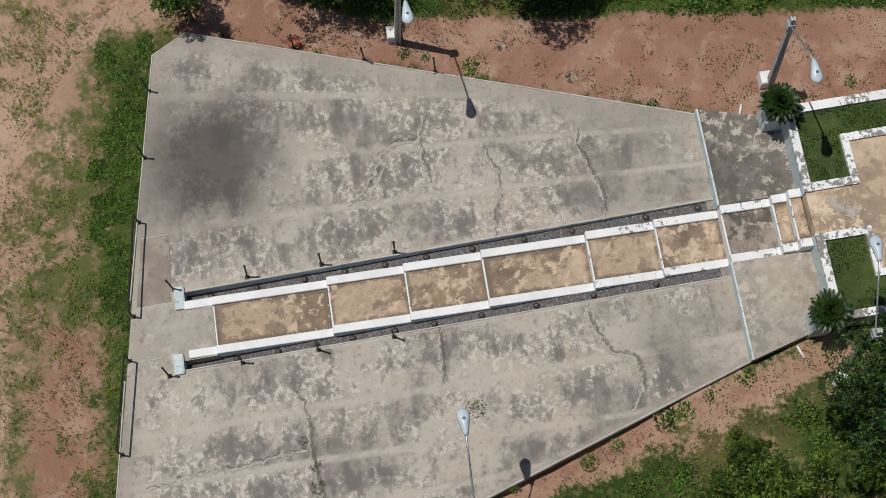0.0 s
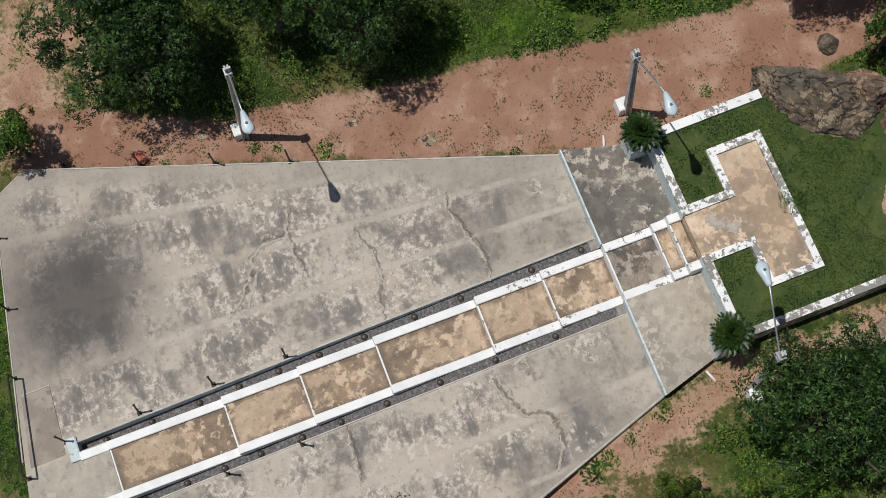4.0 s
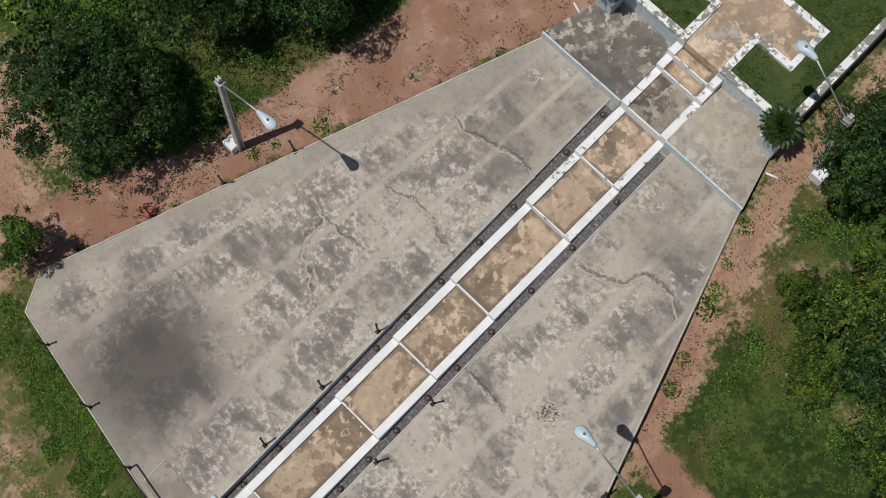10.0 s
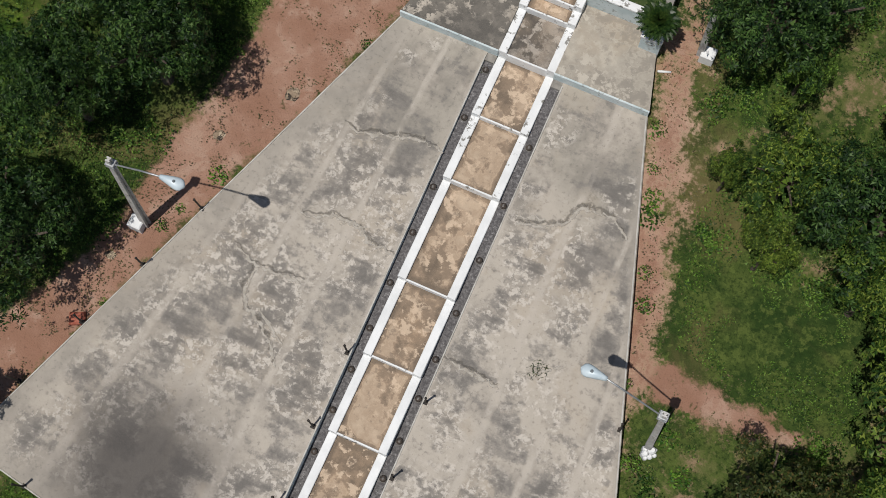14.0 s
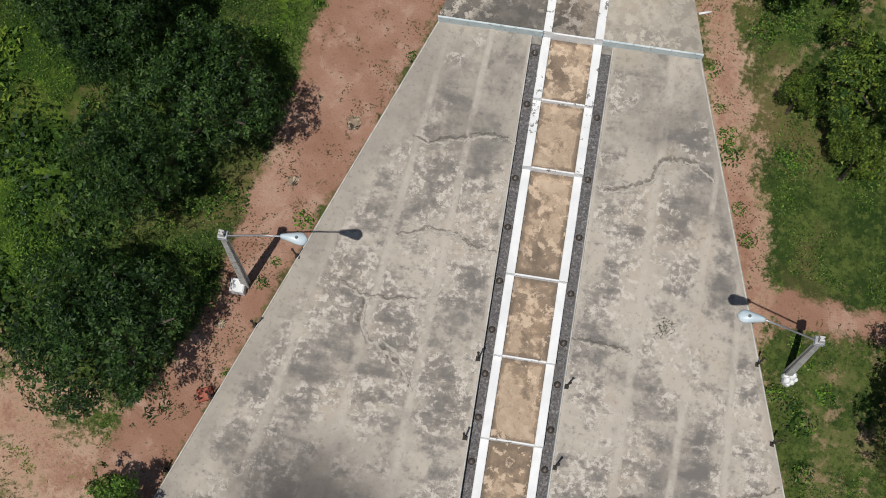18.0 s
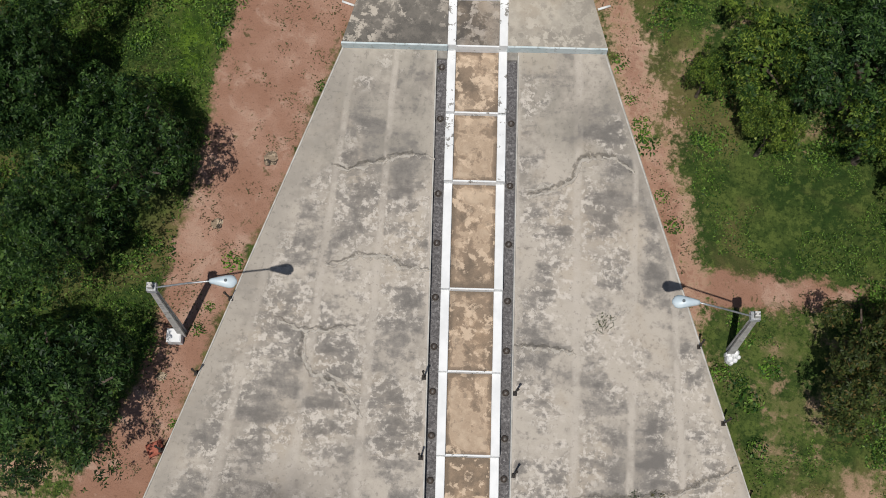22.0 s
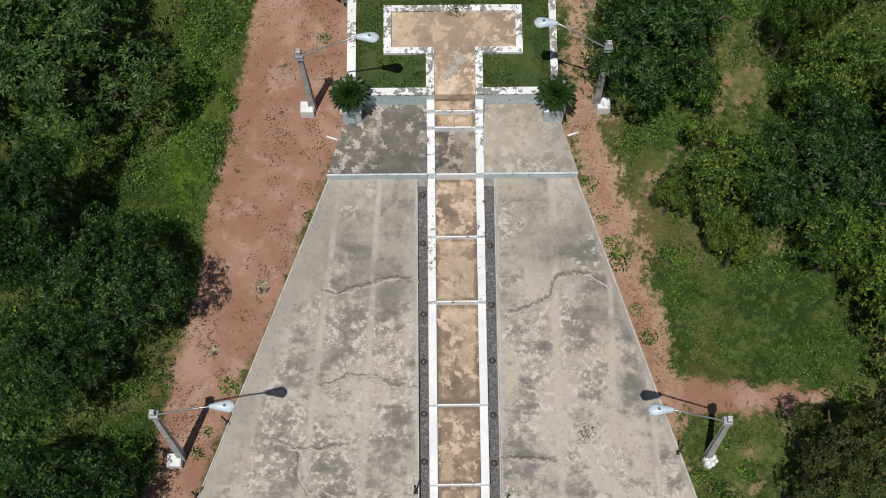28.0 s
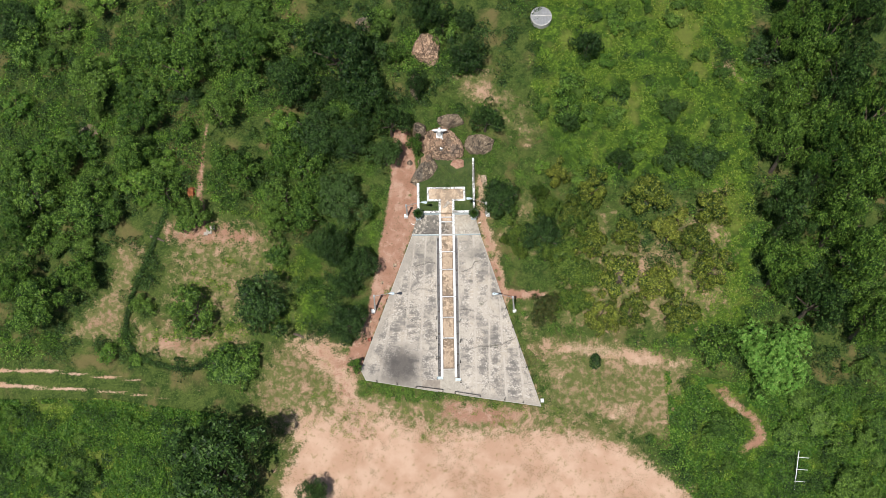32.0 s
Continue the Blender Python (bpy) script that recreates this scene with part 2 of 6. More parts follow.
def leaf_material(name, a, b, c, gloss=0.52):
    """Leaf greens that change from leaf to leaf and from branch to branch."""
    m, ns, ln = nodes_of(name)
    g = ns.new("ShaderNodeNewGeometry")
    one = g.outputs["Random Per Island"]
    bough = noise_node(ns, ln, g.outputs["Position"], 0.70, 3, 0.62)
    col = blend(ns, ln, band(ns, ln, sums(ns, ln, "ADD", sums(ns, ln, "MULTIPLY", one, 0.62), bough), 0.56, 1.12), a, b)
    col = blend(ns, ln, band(ns, ln, one, 0.74, 1.0, 0.0, 0.8), col, c)
    kind = ns.new("ShaderNodeObjectInfo").outputs["Random"]
    col = blend(ns, ln, band(ns, ln, kind, 0.5, 0.0, 0.0, 0.45), col, a)
    col = blend(ns, ln, band(ns, ln, kind, 0.55, 1.0, 0.0, 0.18), col, c)
    finish(ns, ln, col, gloss, None, spec=0.20)
    p = ns["Principled BSDF"]
    t = ns.new("ShaderNodeBsdfTranslucent")
    ln.new(col, t.inputs["Color"])
    mix = ns.new("ShaderNodeMixShader")
    mix.inputs[0].default_value = 0.12
    ln.new(p.outputs[0], mix.inputs[1])
    ln.new(t.outputs[0], mix.inputs[2])
    ln.new(mix.outputs[0], ns["Material Output"].inputs["Surface"])
    return m


def ground_material():
    m, ns, ln = nodes_of("earth_and_grass")
    at = place(ns)

    def layer(name):
        a = ns.new("ShaderNodeAttribute")
        a.attribute_name = name
        return a.outputs["Fac"]

    fray = sums(ns, ln, "SUBTRACT", sums(ns, ln, "ADD", sums(ns, ln, "MULTIPLY", noise_node(ns, ln, at, 0.9, 8, 0.7), 0.6), sums(ns, ln, "MULTIPLY", noise_node(ns, ln, at, 0.13, 5, 0.7), 0.4)), 0.5)

    def edge(v, wide=1.6):
        return band(ns, ln, sums(ns, ln, "ADD", v, sums(ns, ln, "MULTIPLY", fray, wide)), 0.40, 0.60)

    red = blend(ns, ln, band(ns, ln, noise_node(ns, ln, at, 1.6, 7, 0.65), 0.38, 0.66), (0.300, 0.165, 0.113), (0.388, 0.236, 0.172))
    red = blend(ns, ln, band(ns, ln, noise_node(ns, ln, at, 0.8, 8, 0.7, 0.4), 0.53, 0.63, 0.0, 0.7), red, (0.435, 0.292, 0.220))
    red = blend(ns, ln, band(ns, ln, noise_node(ns, ln, at, 0.10, 6, 0.7), 0.56, 0.66, 0.0, 0.55), red, (0.120, 0.062, 0.040))
    red = blend(ns, ln, band(ns, ln, noise_node(ns, ln, at, 0.30, 7, 0.7, 0.6), 0.60, 0.67, 0.0, 0.8), red, (0.075, 0.070, 0.028))
    sand = blend(ns, ln, band(ns, ln, noise_node(ns, ln, at, 2.2, 6, 0.6), 0.36, 0.66), (0.430, 0.275, 0.190), (0.510, 0.352, 0.258))
    sand = blend(ns, ln, band(ns, ln, noise_node(ns, ln, at, 0.5, 8, 0.72), 0.55, 0.64, 0.0, 0.6), sand, (0.235, 0.185, 0.080))
    dry = blend(ns, ln, band(ns, ln, noise_node(ns, ln, at, 0.55, 8, 0.7), 0.36, 0.56), (0.300, 0.205, 0.130), (0.110, 0.124, 0.040))
    dry = blend(ns, ln, band(ns, ln, noise_node(ns, ln, at, 2.9, 8, 0.66, 0.4), 0.56, 0.63, 0.0, 0.85), dry, (0.410, 0.265, 0.185))
    lush = blend(ns, ln, band(ns, ln, noise_node(ns, ln, at, 1.1, 9, 0.72), 0.40, 0.60), (0.028, 0.066, 0.009), (0.115, 0.190, 0.022))
    lush = blend(ns, ln, band(ns, ln, noise_node(ns, ln, at, 0.25, 5, 0.75), 0.46, 0.60, 0.7, 0.0), lush, (0.022, 0.045, 0.009))
    lush = blend(ns, ln, band(ns, ln, noise_node(ns, ln, at, 4.5, 5, 0.6), 0.52, 0.66, 0.0, 0.6), lush, (0.150, 0.165, 0.040))
    grass = blend(ns, ln, band(ns, ln, noise_node(ns, ln, at, 1.2, 7, 0.65), 0.36, 0.64), (0.026, 0.052, 0.012), (0.078, 0.108, 0.026))
    grass = blend(ns, ln, band(ns, ln, noise_node(ns, ln, at, 0.09, 5, 0.7), 0.46, 0.62, 0.0, 0.75), grass, (0.018, 0.036, 0.009))
    grass = blend(ns, ln, band(ns, ln, noise_node(ns, ln, at, 0.22, 5, 0.75), 0.50, 0.62, 0.0, 0.7), grass, (0.105, 0.140, 0.034))
    grass = blend(ns, ln, band(ns, ln, noise_node(ns, ln, at, 3.0, 5, 0.6, 0.4), 0.50, 0.68, 0.0, 0.75), grass, (0.150, 0.120, 0.052))
    col = blend(ns, ln, edge(layer("lush"), 1.6), grass, lush)
    col = blend(ns, ln, edge(layer("dry"), 2.0), col, dry)
    col = blend(ns, ln, edge(layer("sand"), 1.4), col, sand)
    col = blend(ns, ln, edge(layer("red"), 1.2), col, red)
    finish(ns, ln, col, 0.95, noise_node(ns, ln, at, 0.11, 6, 0.75), 0.8, 0.07, spec=0.1)
    return m


def rock_material(name="granite_boulder", k=1.0, tint=(1.0, 1.0, 1.0)):
    m, ns, ln = nodes_of(name)
    at = place(ns)

    def c(r, g, b):
        return (r * k * tint[0], g * k * tint[1], b * k * tint[2])

    col = blend(ns, ln, band(ns, ln, noise_node(ns, ln, at, 0.9, 8, 0.68, 0.9), 0.40, 0.60), c(0.108, 0.086, 0.064), c(0.220, 0.165, 0.116))
    lit = band(ns, ln, noise_node(ns, ln, at, 0.36, 10, 0.75, 1.2), 0.50, 0.58)
    col = blend(ns, ln, lit, col, c(0.380, 0.300, 0.212))
    col = blend(ns, ln, band(ns, ln, noise_node(ns, ln, at, 2.0, 5, 0.6), 0.54, 0.64, 0.0, 0.65), col, c(0.130, 0.118, 0.100))
    stretch = ns.new("ShaderNodeVectorMath")
    stretch.operation = "MULTIPLY"
    stretch.inputs[1].default_value = (1.0, 0.40, 2.2)
    ln.new(at, stretch.inputs[0])
    seam = sums(ns, ln, "ABSOLUTE", sums(ns, ln, "SUBTRACT", noise_node(ns, ln, stretch.outputs[0], 1.2, 8, 0.6, 0.5), 0.5), 0)
    split = band(ns, ln, seam, 0.002, 0.014)
    col = blend(ns, ln, split, c(0.050, 0.042, 0.036), col)
    grain = noise_node(ns, ln, at, 0.20, 10, 0.75)
    col = blend(ns, ln, band(ns, ln, grain, 0.57, 0.68, 0.0, 0.6), col, c(0.070, 0.058, 0.050))
    relief = sums(ns, ln, "ADD", sums(ns, ln, "MULTIPLY", split, 0.4), sums(ns, ln, "ADD", grain, noise_node(ns, ln, at, 0.6, 6)))
    finish(ns, ln, col, 0.9, relief, 0.9, 0.16)
    return m


M_SLAB = slab_material()
m_, n_, l_, c_, g_, a_ = concrete("paving_tan", (0.54, 0.430, 0.320), (0.430, 0.318, 0.220), (0.210, 0.172, 0.135))
finish(n_, l_, c_, 0.92, g_, 0.35, 0.01)
M_TAN = m_
m_, n_, l_, c_, g_, a_ = concrete("walkway_panel_concrete", (0.48, 0.375, 0.275), (0.365, 0.270, 0.190), (0.120, 0.096, 0.074), True, 0.05)
finish(n_, l_, c_, 0.92, g_, 0.35, 0.01)
M_WALK = m_
m_, n_, l_, c_, g_, a_ = concrete("upper_concrete", (0.43, 0.385, 0.325), (0.235, 0.212, 0.182), (0.085, 0.080, 0.073), grime=0.19)
finish(n_, l_, c_, 0.92, g_, 0.35, 0.01)
M_UPPER = m_
m_, n_, l_, c_, g_, a_ = concrete("stained_dark_concrete", (0.36, 0.32, 0.275), (0.125, 0.112, 0.098), (0.060, 0.055, 0.050), grime=0.10)
finish(n_, l_, c_, 0.92, g_, 0.35, 0.01)
M_DARKPAN = m_
M_WHITE = white_paint_material("fresh_white_paint", 0.76)
M_FLAKED = white_paint_material("flaking_white_paint", 0.585)
M_SCUFFED = white_paint_material("scuffed_white_paint", 0.51)
M_WORN = white_paint_material("worn_white_paint", 0.45)
M_BLUE = plain("pale_blue_limewash", (0.50, 0.585, 0.60), (0.60, 0.665, 0.675), 0.4, 0.85, (0.33, 0.36, 0.35), 0.03)
M_EDGE = plain("bare_concrete_edge", (0.20, 0.185, 0.165), (0.30, 0.28, 0.25), 0.3)
M_RIM = plain("mortar_rim", (0.42, 0.40, 0.36), (0.54, 0.52, 0.48), 0.3)
M_GRAVEL = plain("grey_gravel", (0.085, 0.080, 0.082), (0.155, 0.148, 0.148), 0.06, 0.95, (0.26, 0.25, 0.25), 0.02, relief=0.9)
M_IRON = plain("black_iron", (0.020, 0.019, 0.019), (0.045, 0.036, 0.030), 0.08, 0.6, metal=0.3)
M_BALL = plain("brown_glazed_ball", (0.050, 0.040, 0.034), (0.085, 0.066, 0.054), 0.06, 0.4, spec=0.5)
M_RING = plain("dull_rim", (0.10, 0.095, 0.09), (0.16, 0.15, 0.14), 0.05, 0.6)
M_POLE = plain("pole_concrete", (0.44, 0.43, 0.41), (0.56, 0.55, 0.53), 0.25, 0.9, (0.24, 0.23, 0.22))
M_GALV = plain("galvanised_steel", (0.36, 0.37, 0.38), (0.48, 0.49, 0.50), 0.1, 0.45, metal=0.7)
M_HEAD = plain("pale_blue_lamp_shell", (0.47, 0.56, 0.61), (0.55, 0.63, 0.67), 0.2, 0.4, spec=0.5, relief=0.05)
M_CELL = plain("dark_photocell", (0.10, 0.12, 0.13), (0.16, 0.18, 0.19), 0.03, 0.4)
M_LENS = plain("lamp_lens", (0.30, 0.31, 0.32), (0.36, 0.37, 0.38), 0.1, 0.2)
M_STATUE = plain("white_statue", (0.74, 0.76, 0.75), (0.82, 0.83, 0.82), 0.3, 0.6, relief=0.1)
M_ROCK = rock_material()
M_ROCK_TAN = rock_material("tan_granite", 1.35, (1.10, 0.96, 0.92))
M_STONE = rock_material("pale_stone", 1.7)
M_BARK = plain("bark", (0.075, 0.058, 0.044), (0.150, 0.120, 0.095), 0.12, 0.95)
M_GROUND = ground_material()
M_LEAF_DARK = leaf_material("dark_leaves", (0.007, 0.022, 0.006), (0.052, 0.112, 0.022), (0.105, 0.175, 0.046))
M_LEAF_MID = leaf_material("green_leaves", (0.014, 0.044, 0.008), (0.118, 0.222, 0.030), (0.195, 0.300, 0.060))
M_LEAF_CASHEW = leaf_material("cashew_leaves", (0.014, 0.038, 0.007), (0.172, 0.212, 0.026), (0.325, 0.335, 0.060))
M_LEAF_NEARNUT = leaf_material("glossy_cashew_leaves", (0.018, 0.050, 0.010), (0.130, 0.200, 0.028), (0.240, 0.290, 0.054))
M_LEAF_RUST = leaf_material("rusty_leaves", (0.012, 0.036, 0.009), (0.055, 0.095, 0.020), (0.140, 0.085, 0.030))
M_LEAF_LIME = leaf_material("lime_leaves", (0.030, 0.085, 0.012), (0.130, 0.250, 0.028), (0.220, 0.330, 0.060))
M_LEAF_FEATHER = leaf_material("feathery_leaves", (0.090, 0.225, 0.034), (0.215, 0.395, 0.070), (0.320, 0.470, 0.120))
M_LEAF_GRASS = leaf_material("meadow_leaves", (0.055, 0.115, 0.014), (0.165, 0.250, 0.028), (0.275, 0.330, 0.062))
M_LEAF_PALM = leaf_material("cycad_leaves", (0.012, 0.032, 0.008), (0.034, 0.068, 0.013), (0.085, 0.115, 0.026), 0.35)
M_DRYGRASS = leaf_material("dry_grass", (0.150, 0.125, 0.050), (0.235, 0.185, 0.085), (0.090, 0.110, 0.030))
M_WEED = leaf_material("weed_leaves", (0.085, 0.090, 0.035), (0.150, 0.120, 0.062), (0.190, 0.125, 0.075))
M_APRON = plain("worn_brown_concrete", (0.25, 0.215, 0.18), (0.33, 0.29, 0.245), 0.7, 0.92, (0.20, 0.175, 0.15), 0.05)
M_LAWN = plain("lawn_turf", (0.040, 0.066, 0.018), (0.068, 0.092, 0.026), 0.7, 0.95, (0.105, 0.100, 0.040), 0.02, relief=0.9)

m_, n_, l_, c_, g_, a_ = concrete("pale_concrete", (0.40, 0.365, 0.31), (0.325, 0.295, 0.25), (0.22, 0.20, 0.175))
finish(n_, l_, c_, 0.92, g_, 0.35, 0.01)
M_PALE = m_


def crack_material(name, a, b, hold):
    """A ragged stain whose edges fade into what lies under it; fade is 1 along its middle and 0 at its edges."""
    m, ns, ln = nodes_of(name)
    at = place(ns)
    col = blend(ns, ln, band(ns, ln, noise_node(ns, ln, at, 0.12, 4), 0.4, 0.6), a, b)
    finish(ns, ln, col, 0.95)
    f = ns.new("ShaderNodeAttribute")
    f.attribute_name = "fade"
    rag = sums(ns, ln, "SUBTRACT", noise_node(ns, ln, at, 0.16, 5, 0.65), 0.5)
    keep = band(ns, ln, sums(ns, ln, "ADD", f.outputs["Fac"], sums(ns, ln, "MULTIPLY", rag, 2.4)), 0.30, 0.85, 0.0, hold)
    clear_ = ns.new("ShaderNodeBsdfTransparent")
    mix = ns.new("ShaderNodeMixShader")
    ln.new(keep, mix.inputs[0])
    ln.new(clear_.outputs[0], mix.inputs[1])
    ln.new(ns["Principled BSDF"].outputs[0], mix.inputs[2])
    ln.new(mix.outputs[0], ns["Material Output"].inputs["Surface"])
    return m

# ---- building tools ----
S = 0.095


def slope(y):
    return S * y


class Shape:
    """Corners and faces gathered into one mesh."""

    def __init__(self):
        self.v, self.f, self.n = [], [], 0

    def add(self, verts, faces):
        self.v.extend(tuple(p) for p in verts)
        self.f.extend(tuple(i + self.n for i in f) for f in faces)
        self.n += len(verts)
        return self

    def prism(self, outline, low, high):
        """A solid over an outline (anticlockwise); low and high are numbers or functions of x and y."""
        k = len(outline)
        lo = low if callable(low) else (lambda x, y: low)
        hi = high if callable(high) else (lambda x, y: high)
        verts = [(x, y, lo(x, y)) for x, y in outline] + [(x, y, hi(x, y)) for x, y in outline]
        faces = [tuple(range(k))[::-1], tuple(range(k, 2 * k))]
        faces += [(i, (i + 1) % k, k + (i + 1) % k, k + i) for i in range(k)]
        return self.add(verts, faces)

    def box(self, x0, x1, y0, y1, z0, z1, bevel=0.012):
        """A box with its upper edges taken off."""
        b = min(bevel, (x1 - x0) * 0.3, (y1 - y0) * 0.3)
        rings = [(0, z0), (0, z1 - b), (b, z1)]
        verts = [p for d, z in rings for p in ((x0 + d, y0 + d, z), (x1 - d, y0 + d, z), (x1 - d, y1 - d, z), (x0 + d, y1 - d, z))]
        faces = [(3, 2, 1, 0), (8, 9, 10, 11)]
        for r in (0, 4):
            faces += [(r + i, r + (i + 1) % 4, r + 4 + (i + 1) % 4, r + 4 + i) for i in range(4)]
        return self.add(verts, faces)

    def tube(self, path, radii, sides=8, close=True):
        """A round bar along a path."""
        path = [Vector(p) for p in path]
        if not isinstance(radii, (list, tuple)):
            radii = [radii] * len(path)
        verts, faces = [], []
        for i, p in enumerate(path):
            d = (path[min(i + 1, len(path) - 1)] - path[max(i - 1, 0)]).normalized()
            a = d.cross(Vector((0, 0, 1)) if abs(d.z) < 0.95 else Vector((1, 0, 0))).normalized()
            b = d.cross(a)
            for k in range(sides):
                w = 2 * math.pi * k / sides
                verts.append(p + (a * math.cos(w) + b * math.sin(w)) * radii[i])
        for i in range(len(path) - 1):
            for k in range(sides):
                q = (k + 1) % sides
                faces.append((i * sides + k, i * sides + q, (i + 1) * sides + q, (i + 1) * sides + k))
        if close:
            faces.append(tuple(range(sides))[::-1])
            faces.append(tuple(range((len(path) - 1) * sides, len(path) * sides)))
        return self.add(verts, faces)

    def lathe(self, profile, sides=16, at=(0, 0, 0)):
        verts, faces = [], []
        for r, z in profile:
            for k in range(sides):
                w = 2 * math.pi * k / sides
                verts.append((at[0] + r * math.cos(w), at[1] + r * math.sin(w), at[2] + z))
        for i in range(len(profile) - 1):
            for k in range(sides):
                q = (k + 1) % sides
                faces.append((i * sides + k, i * sides + q, (i + 1) * sides + q, (i + 1) * sides + k))
        faces.append(tuple(range(sides))[::-1])
        faces.append(tuple(range((len(profile) - 1) * sides, len(profile) * sides)))
        return self.add(verts, faces)

    def mesh(self, name, smooth=False):
        me = bpy.data.meshes.new(name)
        me.from_pydata(self.v, [], self.f)
        if smooth:
            me.polygons.foreach_set("use_smooth", [True] * len(me.polygons))
        me.update()
        return me


def part(name, shape, material, parent=None, label="", smooth=False):
    """One mesh object, under a thing or a part."""
    me = shape.mesh(name, smooth) if isinstance(shape, Shape) else shape
    if material and not me.materials:
        me.materials.append(material)
    ob = new(name, me)
    ob.parent = parent
    return tagged(ob, label)


def thing(name, label, category, group="", kind="", at=(0, 0, 0), turn=0.0):
    ob = new(name)
    ob.matrix_basis = pose(*at, 0, 0, turn)
    ob.empty_display_size = 0.1
    return tagged(ob, label, category, group, kind)


def quads_mesh(name, corners):
    """A mesh of loose leaves of three or four corners: an array of n x corners x 3."""
    n, k = corners.shape[:2]
    me = bpy.data.meshes.new(name)
    me.vertices.add(k * n)
    me.vertices.foreach_set("co", corners.reshape(-1))
    me.loops.add(k * n)
    me.loops.foreach_set("vertex_index", np.arange(k * n, dtype=np.int32))
    me.polygons.add(n)
    me.polygons.foreach_set("loop_start", np.arange(0, k * n, k, dtype=np.int32))
    me.update(calc_edges=True)
    return me


def leaf_quads(centres, facing, long, wide, rng, blades=False):
    """Pointed leaves at centres, their faces turned roughly to facing."""
    n = len(centres)
    up = facing + rng.normal(0, 0.62, (n, 3))
    up /= np.linalg.norm(up, axis=1, keepdims=True) + 1e-9
    a = np.cross(up, rng.normal(0, 1, (n, 3)))
    a /= np.linalg.norm(a, axis=1, keepdims=True) + 1e-9
    b = np.cross(up, a)
    s = rng.uniform(0.7, 1.3, (n, 1))
    droop = up * (long * 0.18) * s
    tip, base = centres + a * long * s * 0.55 - droop, centres - a * long * s * 0.45 - droop
    one, two = centres + b * wide * s * 0.5, centres - b * wide * s * 0.5
    if blades:
        low = (base - centres) * 0.6
        return np.stack([tip, one + low, two + low], 1)
    return np.stack([tip, one, base, two], 1)


def inside(poly, x, y):
    """How far inside an outline each point lies, in metres (outside: negative)."""
    p = np.array(poly, float)
    q = np.roll(p, -1, 0)
    best, hit = np.full(x.shape, 1e9), np.zeros(x.shape, bool)
    for (ax, ay), (bx, by) in zip(p, q):
        dx, dy = bx - ax, by - ay
        k = np.clip(((x - ax) * dx + (y - ay) * dy) / (dx * dx + dy * dy + 1e-12), 0, 1)
        best = np.minimum(best, np.hypot(x - ax - k * dx, y - ay - k * dy))
        cross = (ay > y) != (by > y)
        with np.errstate(divide="ignore", invalid="ignore"):
            hit ^= cross & (x < (bx - ax) * (y - ay) / (by - ay + 1e-12) + ax)
    return np.where(hit, best, -best)


# ---- ground ----
SOIL_PATH = [(-5.3, 21.6), (-3.7, 21.2), (-3.1, 18.0), (-2.7, 14.4), (-2.6, 12.7), (-8.6, -3.2), (-9.3, -3.4), (-10.0, -2.4), (-9.6, -1.0), (-7.9, 2.2), (-7.0, 7.3), (-5.6, 14.8), (-5.3, 18.3)]
SOIL_RIGHT = [(3.0, 16.6), (3.8, 16.2), (4.2, 12.6), (5.4, 7.7), (6.1, 5.1), (9.9, 4.45), (9.6, 3.9), (6.3, 3.75), (5.9, 3.0), (6.4, 0.6), (8.9, -5.9), (7.5, -5.1), (5.0, 2.1), (3.2, 9.4), (2.7, 12.3)]
SAND_FIELD = [(-15.8, 0.1), (-10.6, -1.3), (-7.9, -3.8), (0.2, -5.6), (8.9, -6.9), (14.2, -8.2), (17.9, -11.2), (22.5, -15.5), (24.3, -19.6), (-16.9, -19.0), (-14.9, -10.7), (-17.1, -7.5), (-18.7, -5.8), (-17.7, -2.0)]
DRY_RIGHT = [(9.1, -0.2), (14.6, -0.3), (23.8, -2.6), (22.0, -4.2), (20.6, -10.1), (14.3, -7.9), (9.4, -6.8)]
TRAIL = [(24.9, -5.0), (26.6, -5.0), (29.9, -8.0), (30.6, -10.6), (28.0, -11.6), (27.2, -11.4), (28.7, -9.6), (28.2, -8.4), (26.2, -6.8)]
PLOT = [(-28.0, 13.0), (-15.0, 13.0), (-15.0, 0.0), (-29.5, 0.0)]
FOOTPATH = [(-24.5, 11.3), (-23.5, 11.3), (-24.0, 14.5), (-24.0, 19.0), (-23.5, 24.0), (-24.1, 24.0), (-24.8, 19.0), (-25.2, 14.5)]
FORECOURT = [(-16.0, 0.3), (-12.0, 0.8), (-9.2, -1.2), (-8.4, -4.4), (-6.0, -9.5), (-9.5, -10.5), (-12.0, -4.0)]
BARE_EAST = [[(8.7, 0.1), (15.0, -0.1), (25.2, -2.6), (21.5, -3.9), (15.2, -3.0), (10.4, -2.2)], [(14.8, -6.2), (19.2, -5.5), (18.3, -8.9), (14.7, -8.5)], [(9.8, -2.5), (12.0, -3.0), (11.5, -5.0), (9.8, -4.5)]]
CLEARING = [(7.1, 14.3), (8.1, 14.7), (8.9, 13.0), (8.4, 11.4), (7.4, 11.1), (6.2, 10.4), (5.3, 8.4), (4.3, 9.9), (5.2, 11.0), (6.9, 12.1)]
GRASS_PATCH = [(5.8, 7.6), (10.4, 7.6), (11.0, 4.7), (6.4, 4.9)]
EAST_VERGE = [(5.5, 3.7), (9.2, 3.5), (9.8, -0.2), (9.0, -5.9), (6.6, 0.0)]
BRANCH = [(5.7, 5.0), (7.2, 4.75), (9.9, 4.5), (9.7, 3.75), (6.8, 3.75), (5.9, 3.6)]
